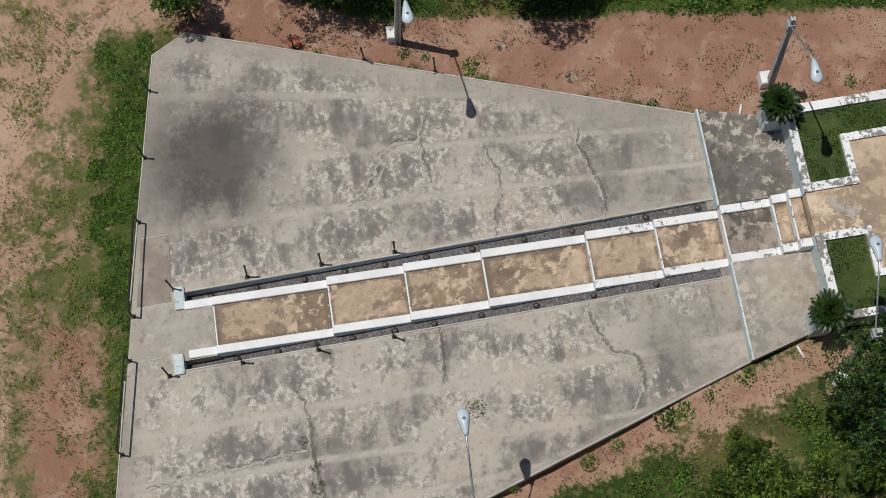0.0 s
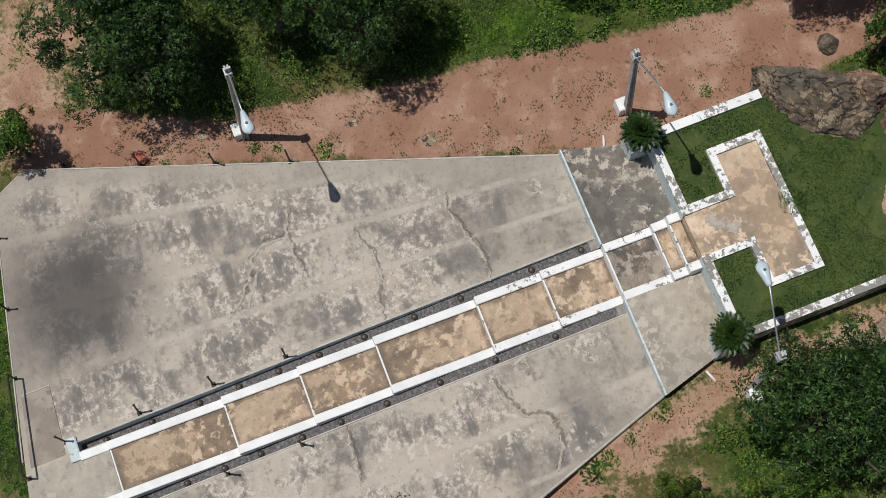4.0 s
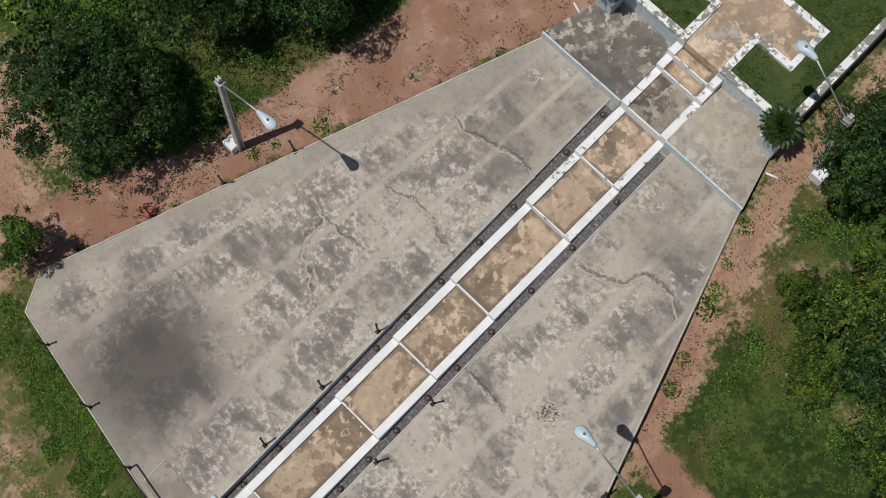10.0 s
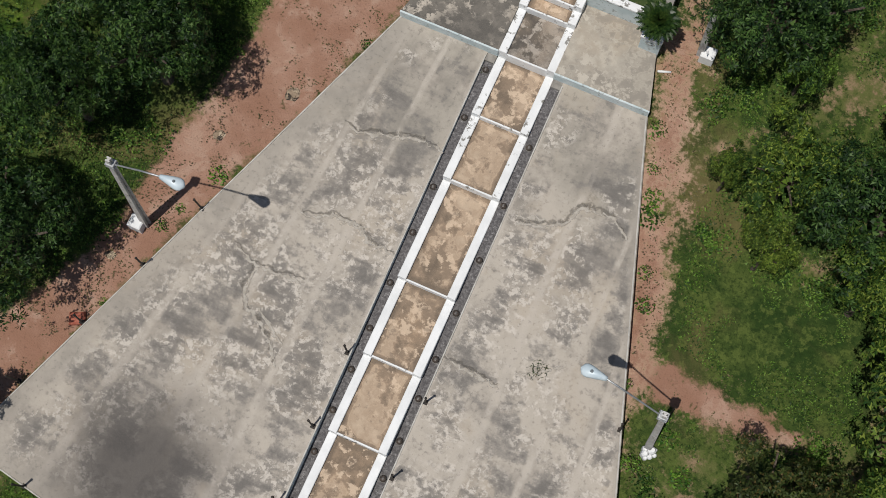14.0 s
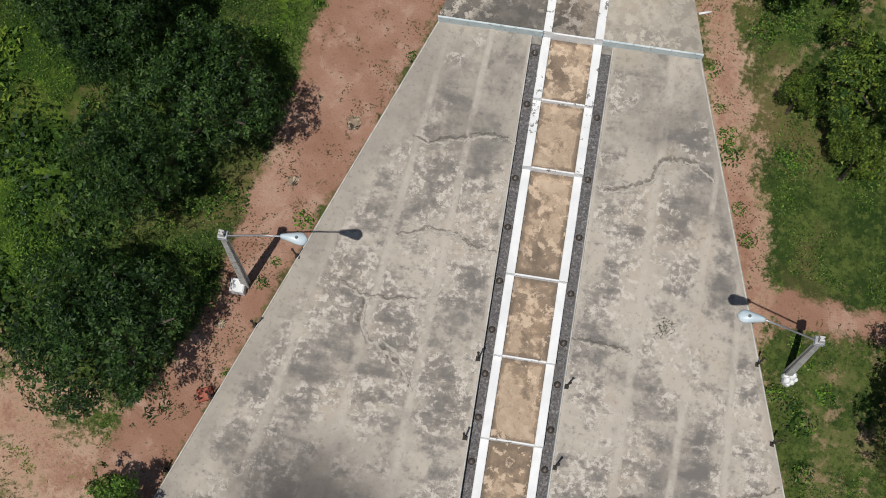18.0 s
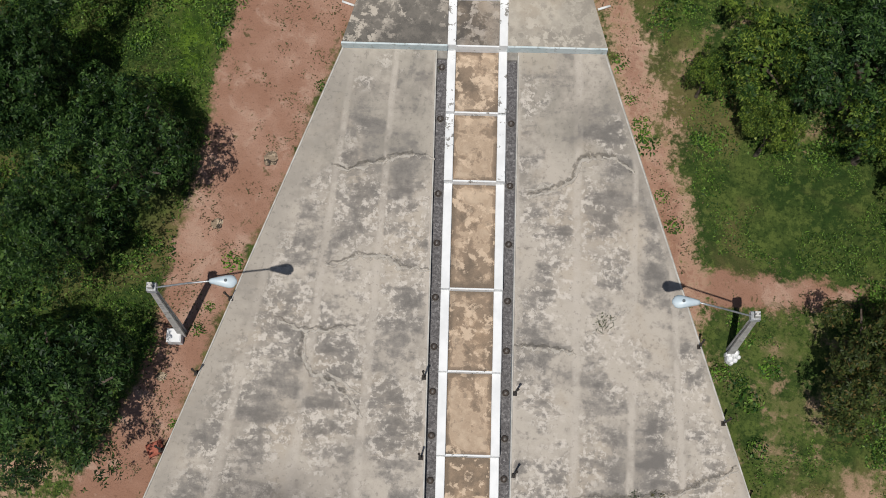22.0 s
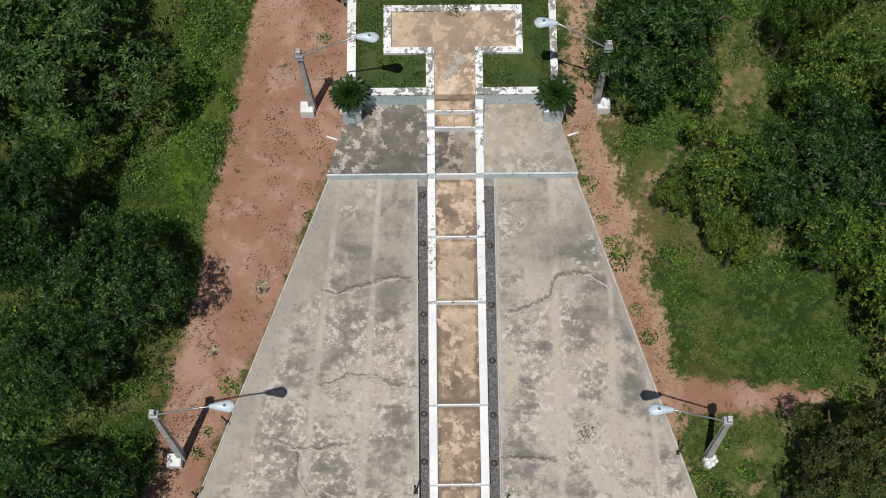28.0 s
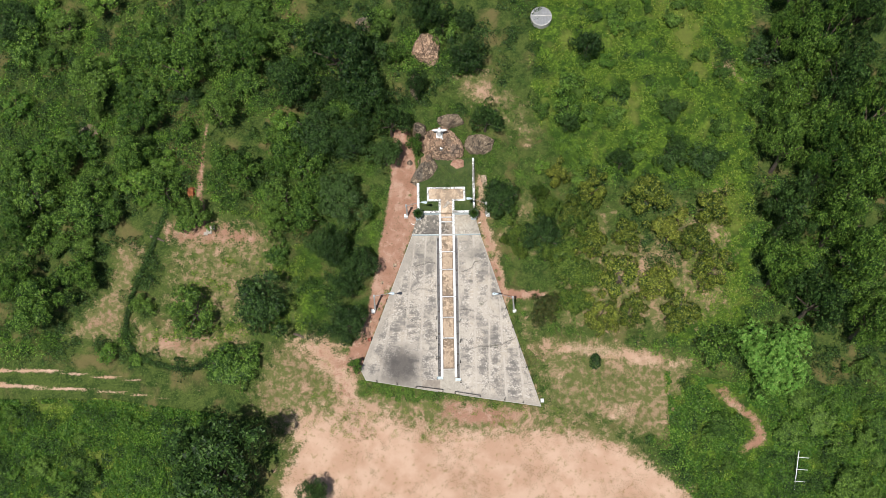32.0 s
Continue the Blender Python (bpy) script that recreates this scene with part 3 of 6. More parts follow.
LOT_A = [(-32.8, 9.8), (-29.4, 9.8), (-31.2, 4.8), (-32.0, 0.2), (-37.6, 0.6), (-33.0, 5.6)]
LOT_B = [(-29.5, 12.6), (-24.0, 13.0), (-17.4, 11.6), (-17.3, 8.4), (-25.1, 8.7), (-29.0, 9.6)]
LOT_C = [(-30.9, 2.4), (-27.1, 1.4), (-19.4, 1.4), (-19.0, -0.6), (-22.1, -0.3), (-24.3, -2.2), (-27.9, -1.7), (-30.2, -0.5)]
TRACK_A = [(-70.0, -1.9), (-43.3, -2.2), (-38.9, -2.3), (-34.1, -2.95), (-29.3, -3.55), (-24.8, -4.25), (-19.0, -5.9), (-19.8, -6.4), (-24.9, -4.75), (-29.4, -4.0), (-34.2, -3.45), (-38.9, -2.9), (-43.3, -2.85), (-70.0, -2.7)]
TRACK_B = [(-70.0, -3.5), (-43.2, -3.6), (-37.7, -4.05), (-32.2, -4.5), (-25.5, -5.5), (-20.0, -6.3), (-20.0, -6.9), (-25.6, -6.0), (-32.3, -4.95), (-37.8, -4.6), (-43.2, -4.25), (-70.0, -4.2)]
ROAD = [(-70.0, -1.7), (-43.3, -1.9), (-34.1, -2.6), (-24.8, -3.9), (-18.8, -5.6), (-18.6, -7.2), (-25.6, -6.4), (-32.3, -5.3), (-43.2, -4.6), (-70.0, -4.5)]
LUSH = [[(9.5, 40.0), (32.0, 40.0), (31.2, 24.0), (29.5, 1.0), (21.0, -1.0), (27.0, 15.0), (12.0, 16.5), (9.0, 24.0)], [(-60, -5.2), (-33, -5.9), (-22, -7.3), (-17.5, -20.0), (-22.0, -30.0), (-60, -30)],
        [(-14.8, 9.1), (-12.0, 9.1), (-12.1, 2.2), (-14.4, 0.5)], [(21.2, -3.8), (27, -5), (46, -6), (46, -20), (24, -20), (21.3, -10)], [(-7.4, 14.5), (-6.4, 14.0), (-7.3, 8.5), (-8.0, 8.5)]]
BARE_TOP = [(1.3, 26.6), (3.6, 27.2), (8.1, 23.5), (8.9, 20.4), (8.0, 19.9), (5.3, 23.5), (2.4, 24.4)]
PATCH_TR = [(26.2, 28.1), (29.7, 28.9), (30.2, 27.7), (31.2, 25.6), (29.5, 25.6), (27.3, 27.4)]
SCRUB_SOIL = [(6.2, 15.2), (9.6, 15.7), (9.5, 11.1), (16.9, 14.4), (17.2, 9.8), (28.9, 16.6), (28.4, 1.7), (20.1, -0.4), (11.3, -0.2), (8.1, 2.0)]
NEAR_FIELD = [(-12.0, -2.0), (-8.0, -4.0), (9.0, -6.8), (12.0, -8.6), (0.0, -9.8), (-14.0, -8.5)]
GREEN_STRIP = [(-8.3, -4.2), (-0.7, -5.1), (-0.8, -5.7), (-4.5, -5.75), (-6.5, -5.2), (-8.4, -5.2)]
RED_FOOT = [(-0.4, -5.2), (8.6, -6.8), (6.0, -9.0), (1.0, -9.0), (-2.0, -7.6)]
SLAB_OUTLINE = [(-8.02, -4.02), (8.78, -6.75), (3.30, 10.23), (2.85, 12.0), (2.85, 17.6), (-2.9, 17.6), (-2.95, 12.0), (-3.46, 10.24), (-8.55, -3.02)]


def build_ground():
    def steps(lo, hi, step, far):
        core = np.arange(lo, hi + 1e-6, step)
        out = np.geomspace(1.0, far, 14)
        return np.concatenate([lo - out[::-1], core, hi + out])

    xs, ys = steps(-50, 50, 0.36, 800), steps(-26, 46, 0.36, 800)
    x, y = np.meshgrid(xs, ys)
    z = S * np.clip(y, -45, 80) - 0.13
    wave = 0.10 * np.sin(x * 0.31 + 1.0) * np.sin(y * 0.27) + 0.06 * np.sin(x * 0.9 + y * 0.7) + 0.03 * np.sin(x * 2.1 - y * 1.7)
    near = inside(SLAB_OUTLINE, x, y)
    z = z + wave * np.clip((-near - 0.3) / 4.0, 0, 1)
    z = z - 0.9 * np.clip((near - 0.35) / 0.5, 0, 1)
    z = z - 0.40 * np.clip(1.15 + near / 0.5, 0, 1) * (near < 0.35) * (x > 2.5) * np.clip((8.5 - y) / 2, 0, 1) * np.clip((y + 6.5) / 2, 0, 1)
    ny, nx = x.shape
    idx = np.arange(nx * ny).reshape(ny, nx)
    quads = np.stack([idx[:-1, :-1], idx[:-1, 1:], idx[1:, 1:], idx[1:, :-1]], -1).reshape(-1, 4)
    me = bpy.data.meshes.new("ground")
    me.vertices.add(nx * ny)
    me.vertices.foreach_set("co", np.stack([x, y, z], -1).reshape(-1))
    me.loops.add(quads.size)
    me.loops.foreach_set("vertex_index", quads.reshape(-1).astype(np.int32))
    me.polygons.add(len(quads))
    me.polygons.foreach_set("loop_start", np.arange(0, quads.size, 4, dtype=np.int32))
    me.polygons.foreach_set("use_smooth", np.ones(len(quads), bool))
    me.update(calc_edges=True)

    def soft(poly, wide):
        return np.clip(0.5 + inside(poly, x, y) / (2 * wide), 0, 1)

    red = np.max([soft(p, 0.7) for p in (SOIL_PATH,)], 0)
    red = np.maximum(red, 0.66 * soft(TRAIL, 0.9))
    red = np.maximum(red, 0.55 * soft(SOIL_RIGHT, 0.8))
    red = np.max([red, 0.44 * soft(LOT_A, 1.2), 0.50 * soft(LOT_C, 1.5), 0.60 * soft(LOT_B, 2.2), 0.56 * soft(FORECOURT, 2.0), 0.6 * soft(FOOTPATH, 0.4)], 0)
    red = np.maximum(red, 0.30 * soft(SCRUB_SOIL, 2.0))
    sand = soft(SAND_FIELD, 2.4) * np.clip(0.36 + 0.10 * (-y - 7.4) + 0.16 * np.clip((-x - 3) / 3, 0, 1), 0.33, 1.0)
    ruts = np.maximum(soft(TRACK_A, 0.2), soft(TRACK_B, 0.2)) * np.clip((-x - 12) / 34, 0.28, 0.62)
    sand = np.max([sand, ruts, 0.70 * soft(SOIL_RIGHT, 0.9), 0.80 * soft(FORECOURT, 2.5), *[0.56 * soft(p, 1.2) for p in BARE_EAST], 0.62 * soft(BARE_TOP, 2.4), 0.62 * soft(PATCH_TR, 1.2), 0.30 * soft(LOT_A, 1.5), 0.30 * soft(LOT_C, 1.5)], 0)
    green = soft(GREEN_STRIP, 0.6)
    sand *= 1 - green
    red *= 1 - 0.9 * soft(GREEN_STRIP, 0.6)
    red = np.maximum(red, 0.60 * soft(RED_FOOT, 1.2))
    red = np.maximum(red, 0.28 * soft(NEAR_FIELD, 2.0) * (1 - green))
    dry = np.max([soft(DRY_RIGHT, 2.0), soft(SAND_FIELD, 4.0), 0.85 * soft(SOIL_RIGHT, 1.6), 0.58 * soft(PLOT, 3.0), 0.9 * soft(LOT_A, 1.5), 0.9 * soft(LOT_C, 1.5), 1.0 * soft(BARE_TOP, 3.0), 0.62 * soft(SCRUB_SOIL, 2.5)], 0)
    dry *= 1 - 0.85 * green
    lawned = 1 - soft(GRASS_PATCH, 0.5)
    dry, red, sand = dry * lawned, red * lawned, sand * lawned
    dry = np.max([dry, 0.47 * soft(EAST_VERGE, 0.9), 0.62 * soft(CLEARING, 0.8)], 0)
    red = np.maximum(red, 0.40 * soft(CLEARING, 1.0))
    red = np.maximum(red, 0.80 * soft(BRANCH, 0.5))
    lush = np.max([soft(p, 1.6) for n, p in enumerate(LUSH)], 0)
    for name, value in (("red", red), ("sand", sand), ("dry", dry), ("lush", lush)):
        me.attributes.new(name, "FLOAT", "POINT").data.foreach_set("value", value.reshape(-1).astype(np.float32))
    me.materials.append(M_GROUND)
    return tagged(new("ground", me), "red earth, sand and rough grass on a gentle hillside", "ground", kind="structure")


def ground_z(x, y):
    return S * y - 0.13


build_ground()

# ---- the concrete fan ----
TRENCH = 1.03
KERB_IN, KERB_OUT = 0.55, 0.77


def low_edge(x):
    return -4.2 - 0.154 * (x + 7.30)


def strip_of(x, y, side):
    """Which pour strip a point lies in, counted outwards from the trench; whole numbers are the joints."""
    if side < 0:
        lines = (TRENCH, 2.63 - 0.056 * y, 4.22 - 0.105 * y, 6.0 - 0.19 * y)
    else:
        lines = (TRENCH, 2.60, 3.95 + 0.02 * y, 5.20 - 0.05 * y, 6.60 - 0.1 * y)
    x = abs(x)
    for k, (a, b) in enumerate(zip(lines, lines[1:])):
        if x < b:
            return k + (x - a) / (b - a)
    return len(lines) - 1 + (x - lines[-1]) / 1.5


def build_slab(side):
    """One half of the fan, from the gravel trench to its outer edge."""
    nu, nv = 44, 44
    inner0, inner1 = Vector((side * TRENCH, low_edge(side * TRENCH))), Vector((side * TRENCH, 10.24))

    def outer(v):
        if side > 0:
            return Vector((8.78, -6.75)).lerp(Vector((3.30, 10.23)), v)
        if v < 0.08:
            return Vector((-8.02, -4.02)).lerp(Vector((-8.52, -3.02)), v / 0.08)
        return Vector((-8.52, -3.02)).lerp(Vector((-3.46, 10.24)), (v - 0.08) / 0.92)

    s = Shape()
    top, uv = [], []
    for j in range(nv + 1):
        v = j / nv
        a, b = inner0.lerp(inner1, v), outer(v)
        for i in range(nu + 1):
            p = a.lerp(b, i / nu)
            sag = 0.006 * math.sin(p.x * 1.7 + p.y) + 0.005 * math.sin(p.y * 2.3 - p.x)
            top.append((p.x, p.y, slope(p.y) + sag))
            uv.append((strip_of(p.x, p.y, side), p.y))
    w = nu + 1
    quad = [(j * w + i, j * w + i + 1, (j + 1) * w + i + 1, (j + 1) * w + i) for j in range(nv) for i in range(nu)]
    if side < 0:
        quad = [q[::-1] for q in quad]
    s.add(top, quad)
    ring = [i for i in range(w)] + [j * w + nu for j in range(1, nv + 1)] + [nv * w + i for i in range(nu - 1, -1, -1)] + [j * w for j in range(nv - 1, 0, -1)]
    walls = []
    base = len(top)
    for k in ring:
        x, y, z = top[k]
        walls.append((x, y, z - 0.62))
    m = len(ring)
    s.v.extend(walls)
    for k in range(m):
        q = (k + 1) % m
        f = (ring[k], base + k, base + q, ring[q])
        s.f.append(f if side > 0 else f[::-1])
    me = s.mesh("slab")
    co = np.array(s.v)
    edge = np.array([tuple(outer(k / 40)) for k in range(41)])
    a, b = edge[:-1, None], edge[1:, None]
    k = np.clip(((co[None, :, :2] - a) * (b - a)).sum(-1) / ((b - a) ** 2).sum(-1), 0, 1)
    far = np.linalg.norm(a + (b - a) * k[..., None] - co[None, :, :2], axis=-1).min(0)
    low = co[:, 1] - np.array([low_edge(x) for x in co[:, 0]])
    border = np.maximum(np.clip(1.15 - far / (0.85 if side < 0 else 0.22), 0, 1), np.clip(1.2 - low / (0.9 if side < 0 else 0.5), 0, 1))
    smooth = np.clip((co[:, 1] - 6.2) / 1.5, 0, 1)
    for name, value in (("border", border), ("smooth", smooth)):
        me.attributes.new(name, "FLOAT", "POINT").data.foreach_set("value", value.astype(np.float32))
    me.materials.append(M_SLAB)
    me.materials.append(M_BLUE)
    me.materials.append(M_EDGE)
    layer = me.uv_layers.new(name="strip")
    full = uv + [(0.5, 0.0)] * m
    for poly in me.polygons:
        for li in poly.loop_indices:
            layer.data[li].uv = full[me.loops[li].vertex_index]
        if abs(poly.normal.z) < 0.5:
            poly.material_index = 1 if abs(poly.center.x) < TRENCH + 0.05 else 2
    return tagged(new("concrete_slab_west" if side < 0 else "concrete_slab_east", me),
                  "weathered grey concrete slab with soot stain and cracks" if side < 0 else "weathered grey concrete slab with cracks and weeds",
                  "concrete slab", "halves of the concrete fan", "structure")


slab_west, slab_east = build_slab(-1), build_slab(1)
for home, line in ((slab_west, [(-7.99, -4.00), (-8.50, -3.01), (-3.44, 10.2)]), (slab_west, [(-1.06, -5.21), (-7.99, -4.00)]), (slab_east, [(8.75, -6.72), (3.27, 10.2)]), (slab_east, [(1.06, -5.53), (8.75, -6.72)]),
                   (slab_west, [(-1.05, -3.9), (-1.05, 10.1)]), (slab_east, [(1.05, -4.1), (1.05, 10.1)])):
    s = Shape().tube([(x, y, slope(y) + 0.004) for x, y in line], 0.022, 6)
    part("slab_rim", s, M_RIM, home, "pale mortar edge")

# the way in between the two halves
STEPS = [-3.05, 0.0, 2.03, 4.07, 6.80, 8.57, 10.24, 11.52, 11.90, 12.22]
LEVEL = [slope(y) - 0.03 for y in STEPS[:6]] + [1.14, 1.38, 1.62, 1.86]
LEVEL[0] = slope(-3.05) - 0.02

entry = Shape().prism([(-TRENCH, low_edge(-TRENCH)), (TRENCH, low_edge(TRENCH)), (TRENCH, -4.15), (0.80, -4.15), (0.80, STEPS[0]), (-0.80, STEPS[0]), (-0.80, -3.95), (-TRENCH, -3.95)],
                      lambda x, y: slope(y) - 0.6, lambda x, y: slope(y) - 0.002)
me_ = entry.mesh("entry_slab")
me_.uv_layers.new(name="strip")
tagged(part("entry_slab", me_, M_PALE), "worn concrete landing at the foot of the walkway", "paving", kind="structure")

walkway = thing("walkway", "stepped concrete walkway with tan panels and white nosings", "walkway", kind="structure")
for k in range(9):
    y0, y1, z = STEPS[k], STEPS[k + 1], LEVEL[k]
    s = Shape().box(-KERB_IN, KERB_IN, y0 + 0.045, y1, z - 0.5, z, 0.008)
    dark = k == 6
    part("walkway_panel", s, M_DARKPAN if dark else M_WALK, walkway, "dark stained panel" if dark else "")
    s = Shape().box(-KERB_IN, KERB_IN, y0, y0 + 0.045, z - 0.5, z + 0.006, 0.01)
    part("step_nosing", s, M_FLAKED if k else M_WHITE, walkway, "white painted edge of the step")

for side, name in ((-1, "kerb_west"), (1, "kerb_east")):
    kerb = thing(name, "white painted stepped kerb along the walkway", "kerb", "walkway kerbs", "structure")
    for k in range(-1, 9):
        y0, y1 = (STEPS[k], STEPS[k + 1]) if k >= 0 else (-3.78, STEPS[0])
        z = (LEVEL[k] if k >= 0 else slope(-3.4) - 0.05) + 0.10
        x0, x1 = sorted((side * KERB_IN, side * KERB_OUT))
        s = Shape().box(x0, x1, y0 + 0.002, y1, z - 0.7, z, 0.015)
        part("kerb_block", s, M_FLAKED if k >= 4 else M_WHITE, kerb)
    g = thing("gravel_bed_west" if side < 0 else "gravel_bed_east", "grey gravel in the trench beside the kerb", "gravel", "trench gravel", "structure")
    x0, x1 = sorted((side * KERB_OUT, side * TRENCH))
    s = Shape().prism([(x0, -4.0), (x1, -4.0), (x1, 9.98), (x0, 9.98)], lambda x, y: slope(y) - 0.8, lambda x, y: slope(y) - (0.40 + (y + 4.0) * (0.08 - 0.40) / 14.0))
    part("gravel", s, M_GRAVEL, g)
    s = Shape().box(x0, x1, 9.98, 10.24, slope(10) - 0.6, slope(10.1) - 0.01)
    part("trench_end", s, M_EDGE, g)

for x0, x1, y0 in ((-1.20, -0.58, -4.02), (0.60, 1.14, -4.20)):
    e = thing("trench_end_block", "small concrete block closing the trench", "concrete block", "trench end blocks")
    part("block", Shape().box(x0, x1, y0, y0 + 0.25, slope(y0) - 0.5, slope(y0) + 0.10), M_BLUE, e)
    part("inner_face", Shape().box(x0 + 0.02, x1 - 0.02, y0 + 0.25, y0 + 0.265, slope(y0) - 0.5, slope(y0) + 0.09), M_BLUE, e, "pale blue painted face")

# ---- upper terrace and garden ----
UPPER = 1.25
PLAZA = 1.88


def upper_z(x, y):
    return UPPER + 0.045 * (y - 10.24)


for side, name in ((-1, "terrace_west"), (1, "terrace_east")):
    xs_ = ((-3.46, -KERB_OUT), (KERB_OUT, 3.30))[side > 0]
    tops = ((-2.88, -KERB_OUT), (KERB_OUT, 2.74))[side > 0]
    t = thing(name, "stained concrete terrace below the garden wall", "terrace", "upper terraces", "structure")
    s = Shape().prism([(xs_[0], 10.24), (xs_[1], 10.24), (tops[1], 12.23), (tops[0], 12.23)], 0.3, upper_z)
    part("terrace_top", s, M_UPPER if side < 0 else M_PALE, t)
    s = Shape().prism([(xs_[0] - 0.01, 10.19), (xs_[1], 10.19), (xs_[1], 10.237), (xs_[0] - 0.01, 10.237)], 0.3, UPPER + 0.012)
    part("terrace_riser", s, M_BLUE, t, "pale blue painted riser")
    a, b = ((-2.92, -0.55), (0.55, 2.80))[side > 0]
    w = thing("garden_wall_west" if side < 0 else "garden_wall_east", "low white garden wall with peeling paint", "wall", "garden walls", "structure")
    part("wall_body", Shape().box(a, b, 12.23, 12.37, 0.6, PLAZA + 0.07), M_BLUE, w, "pale blue wall face")
    part("wall_coping", Shape().box(a, b, 12.215, 12.43, PLAZA + 0.072, PLAZA + 0.14, 0.015), M_SCUFFED, w, "flaking white coping")
    x0, x1 = ((-2.92, -2.68), (2.60, 2.80))[side > 0]
    far = 15.3 if side < 0 else 17.9
    part("side_coping", Shape().prism([(x0, 12.43), (x1, 12.43), (x1, far), (x0, far)], 0.6, lambda x, y: PLAZA + 0.12 + 0.06 * (y - 12.5)), M_FLAKED if side < 0 else M_WORN, w, "flaking white coping")

lawn = tagged(part("lawn", Shape().prism([(-2.68, 12.43), (2.60, 12.43), (2.60, 17.9), (-2.68, 17.9)], 0.9, lambda x, y: PLAZA + 0.03 + 0.06 * (y - 12.5)), M_LAWN),
              "mown green lawn behind the garden wall", "lawn", kind="structure")


def plaza_z(x, y):
    return PLAZA + 0.05 + 0.06 * (y - 12.5)


pl = thing("plaza", "T shaped concrete plaza framed in flaking white kerbs", "paving", kind="structure")
part("plaza_floor", Shape().prism([(-0.56, 12.26), (0.56, 12.26), (0.56, 13.62), (1.68, 13.62), (1.68, 14.70), (-1.72, 14.70), (-1.72, 13.62), (-0.56, 13.62)], 0.9, plaza_z), M_TAN, pl)


def frame_bar(x0, x1, y0, y1):
    part("plaza_kerb", Shape().prism([(x0, y0), (x1, y0), (x1, y1), (x0, y1)], 0.9, lambda x, y: plaza_z(x, y) + 0.075), M_SCUFFED, pl)


for x0, x1, y0, y1 in ((-0.78, -0.56, 12.43, 13.62), (0.56, 0.76, 12.43, 13.62), (-1.93, -0.782, 13.44, 13.62), (0.762, 1.86, 13.44, 13.62),
                       (-1.93, -1.72, 13.622, 14.88), (1.68, 1.86, 13.622, 14.88), (-1.718, 1.678, 14.70, 14.88)):
    frame_bar(x0, x1, y0, y1)

# ---- planters with cycads ----
def build_cycad(at, turn, rng):
    c = thing("cycad", "dark green cycad with stiff radiating fronds", "cycad", "cycads on the planters", at=at, turn=turn)
    part("stem", Shape().lathe([(0.10, 0), (0.12, 0.10), (0.11, 0.35), (0.10, 0.56), (0.05, 0.62)], 10), M_BARK, c)
    for ring, (count, lift, long) in enumerate(((24, -4, 0.52), (22, 14, 0.55), (18, 34, 0.52), (13, 54, 0.44), (7, 74, 0.32))):
        for k in range(count):
            a = 2 * math.pi * (k + 0.5 * ring) / count + rng.uniform(-0.1, 0.1)
            e = radians(lift + rng.uniform(-7, 7))
            L = long * rng.uniform(0.88, 1.1)
            pts = []
            for i in range(7):
                q = i / 6
                out, up = L * q * math.cos(e), L * q * math.sin(e) - 0.22 * L * q * q
                pts.append(Vector((out * math.cos(a), out * math.sin(a), 0.58 + up)))
            s = Shape().tube(pts, [0.008, 0.007, 0.006, 0.005, 0.005, 0.004, 0.003], 4)
            side = Vector((-math.sin(a), math.cos(a), 0))
            for i in range(14):
                q = 0.15 + 0.85 * i / 13
                j = min(int(q * 6), 5)
                p = pts[j].lerp(pts[j + 1], q * 6 - j)
                d = (pts[j + 1] - pts[j]).normalized()
                wl = 0.105 * math.sin(math.pi * (0.12 + 0.85 * q)) + 0.02
                for sg in (-1, 1):
                    tip = p + side * sg * wl + d * wl * 0.55 + Vector((0, 0, wl * 0.25))
                    s.add([p - d * 0.026, p + d * 0.026, tip], [(0, 1, 2)])
            part("frond", s, M_LEAF_PALM, c)
    return c


rng_py = random.Random(5)
for x, y, turn in ((-2.80, 11.97, 0), (2.66, 11.95, 40)):
    p = thing("planter_box", "pale blue painted square planter at the wall's end", "planter", "planters")
    z0 = upper_z(x, y)
    part("box", Shape().box(x - 0.26, x + 0.26, y - 0.26, y + 0.26, z0 - 0.4, z0 + 0.62, 0.02), M_BLUE, p)
    part("rim", Shape().box(x - 0.285, x + 0.285, y - 0.285, y + 0.285, z0 + 0.622, z0 + 0.69, 0.015), M_FLAKED, p, "flaking white rim")
    part("emblem", Shape().tube([(x + 0.12 * math.cos(a), y - 0.263, z0 + 0.42 + 0.06 * math.sin(a)) for a in np.linspace(0, 6.2, 14)], 0.008, 5), M_EDGE, p, "small oval relief emblem")
    build_cycad((x, y, z0 + 0.69), turn, rng_py)


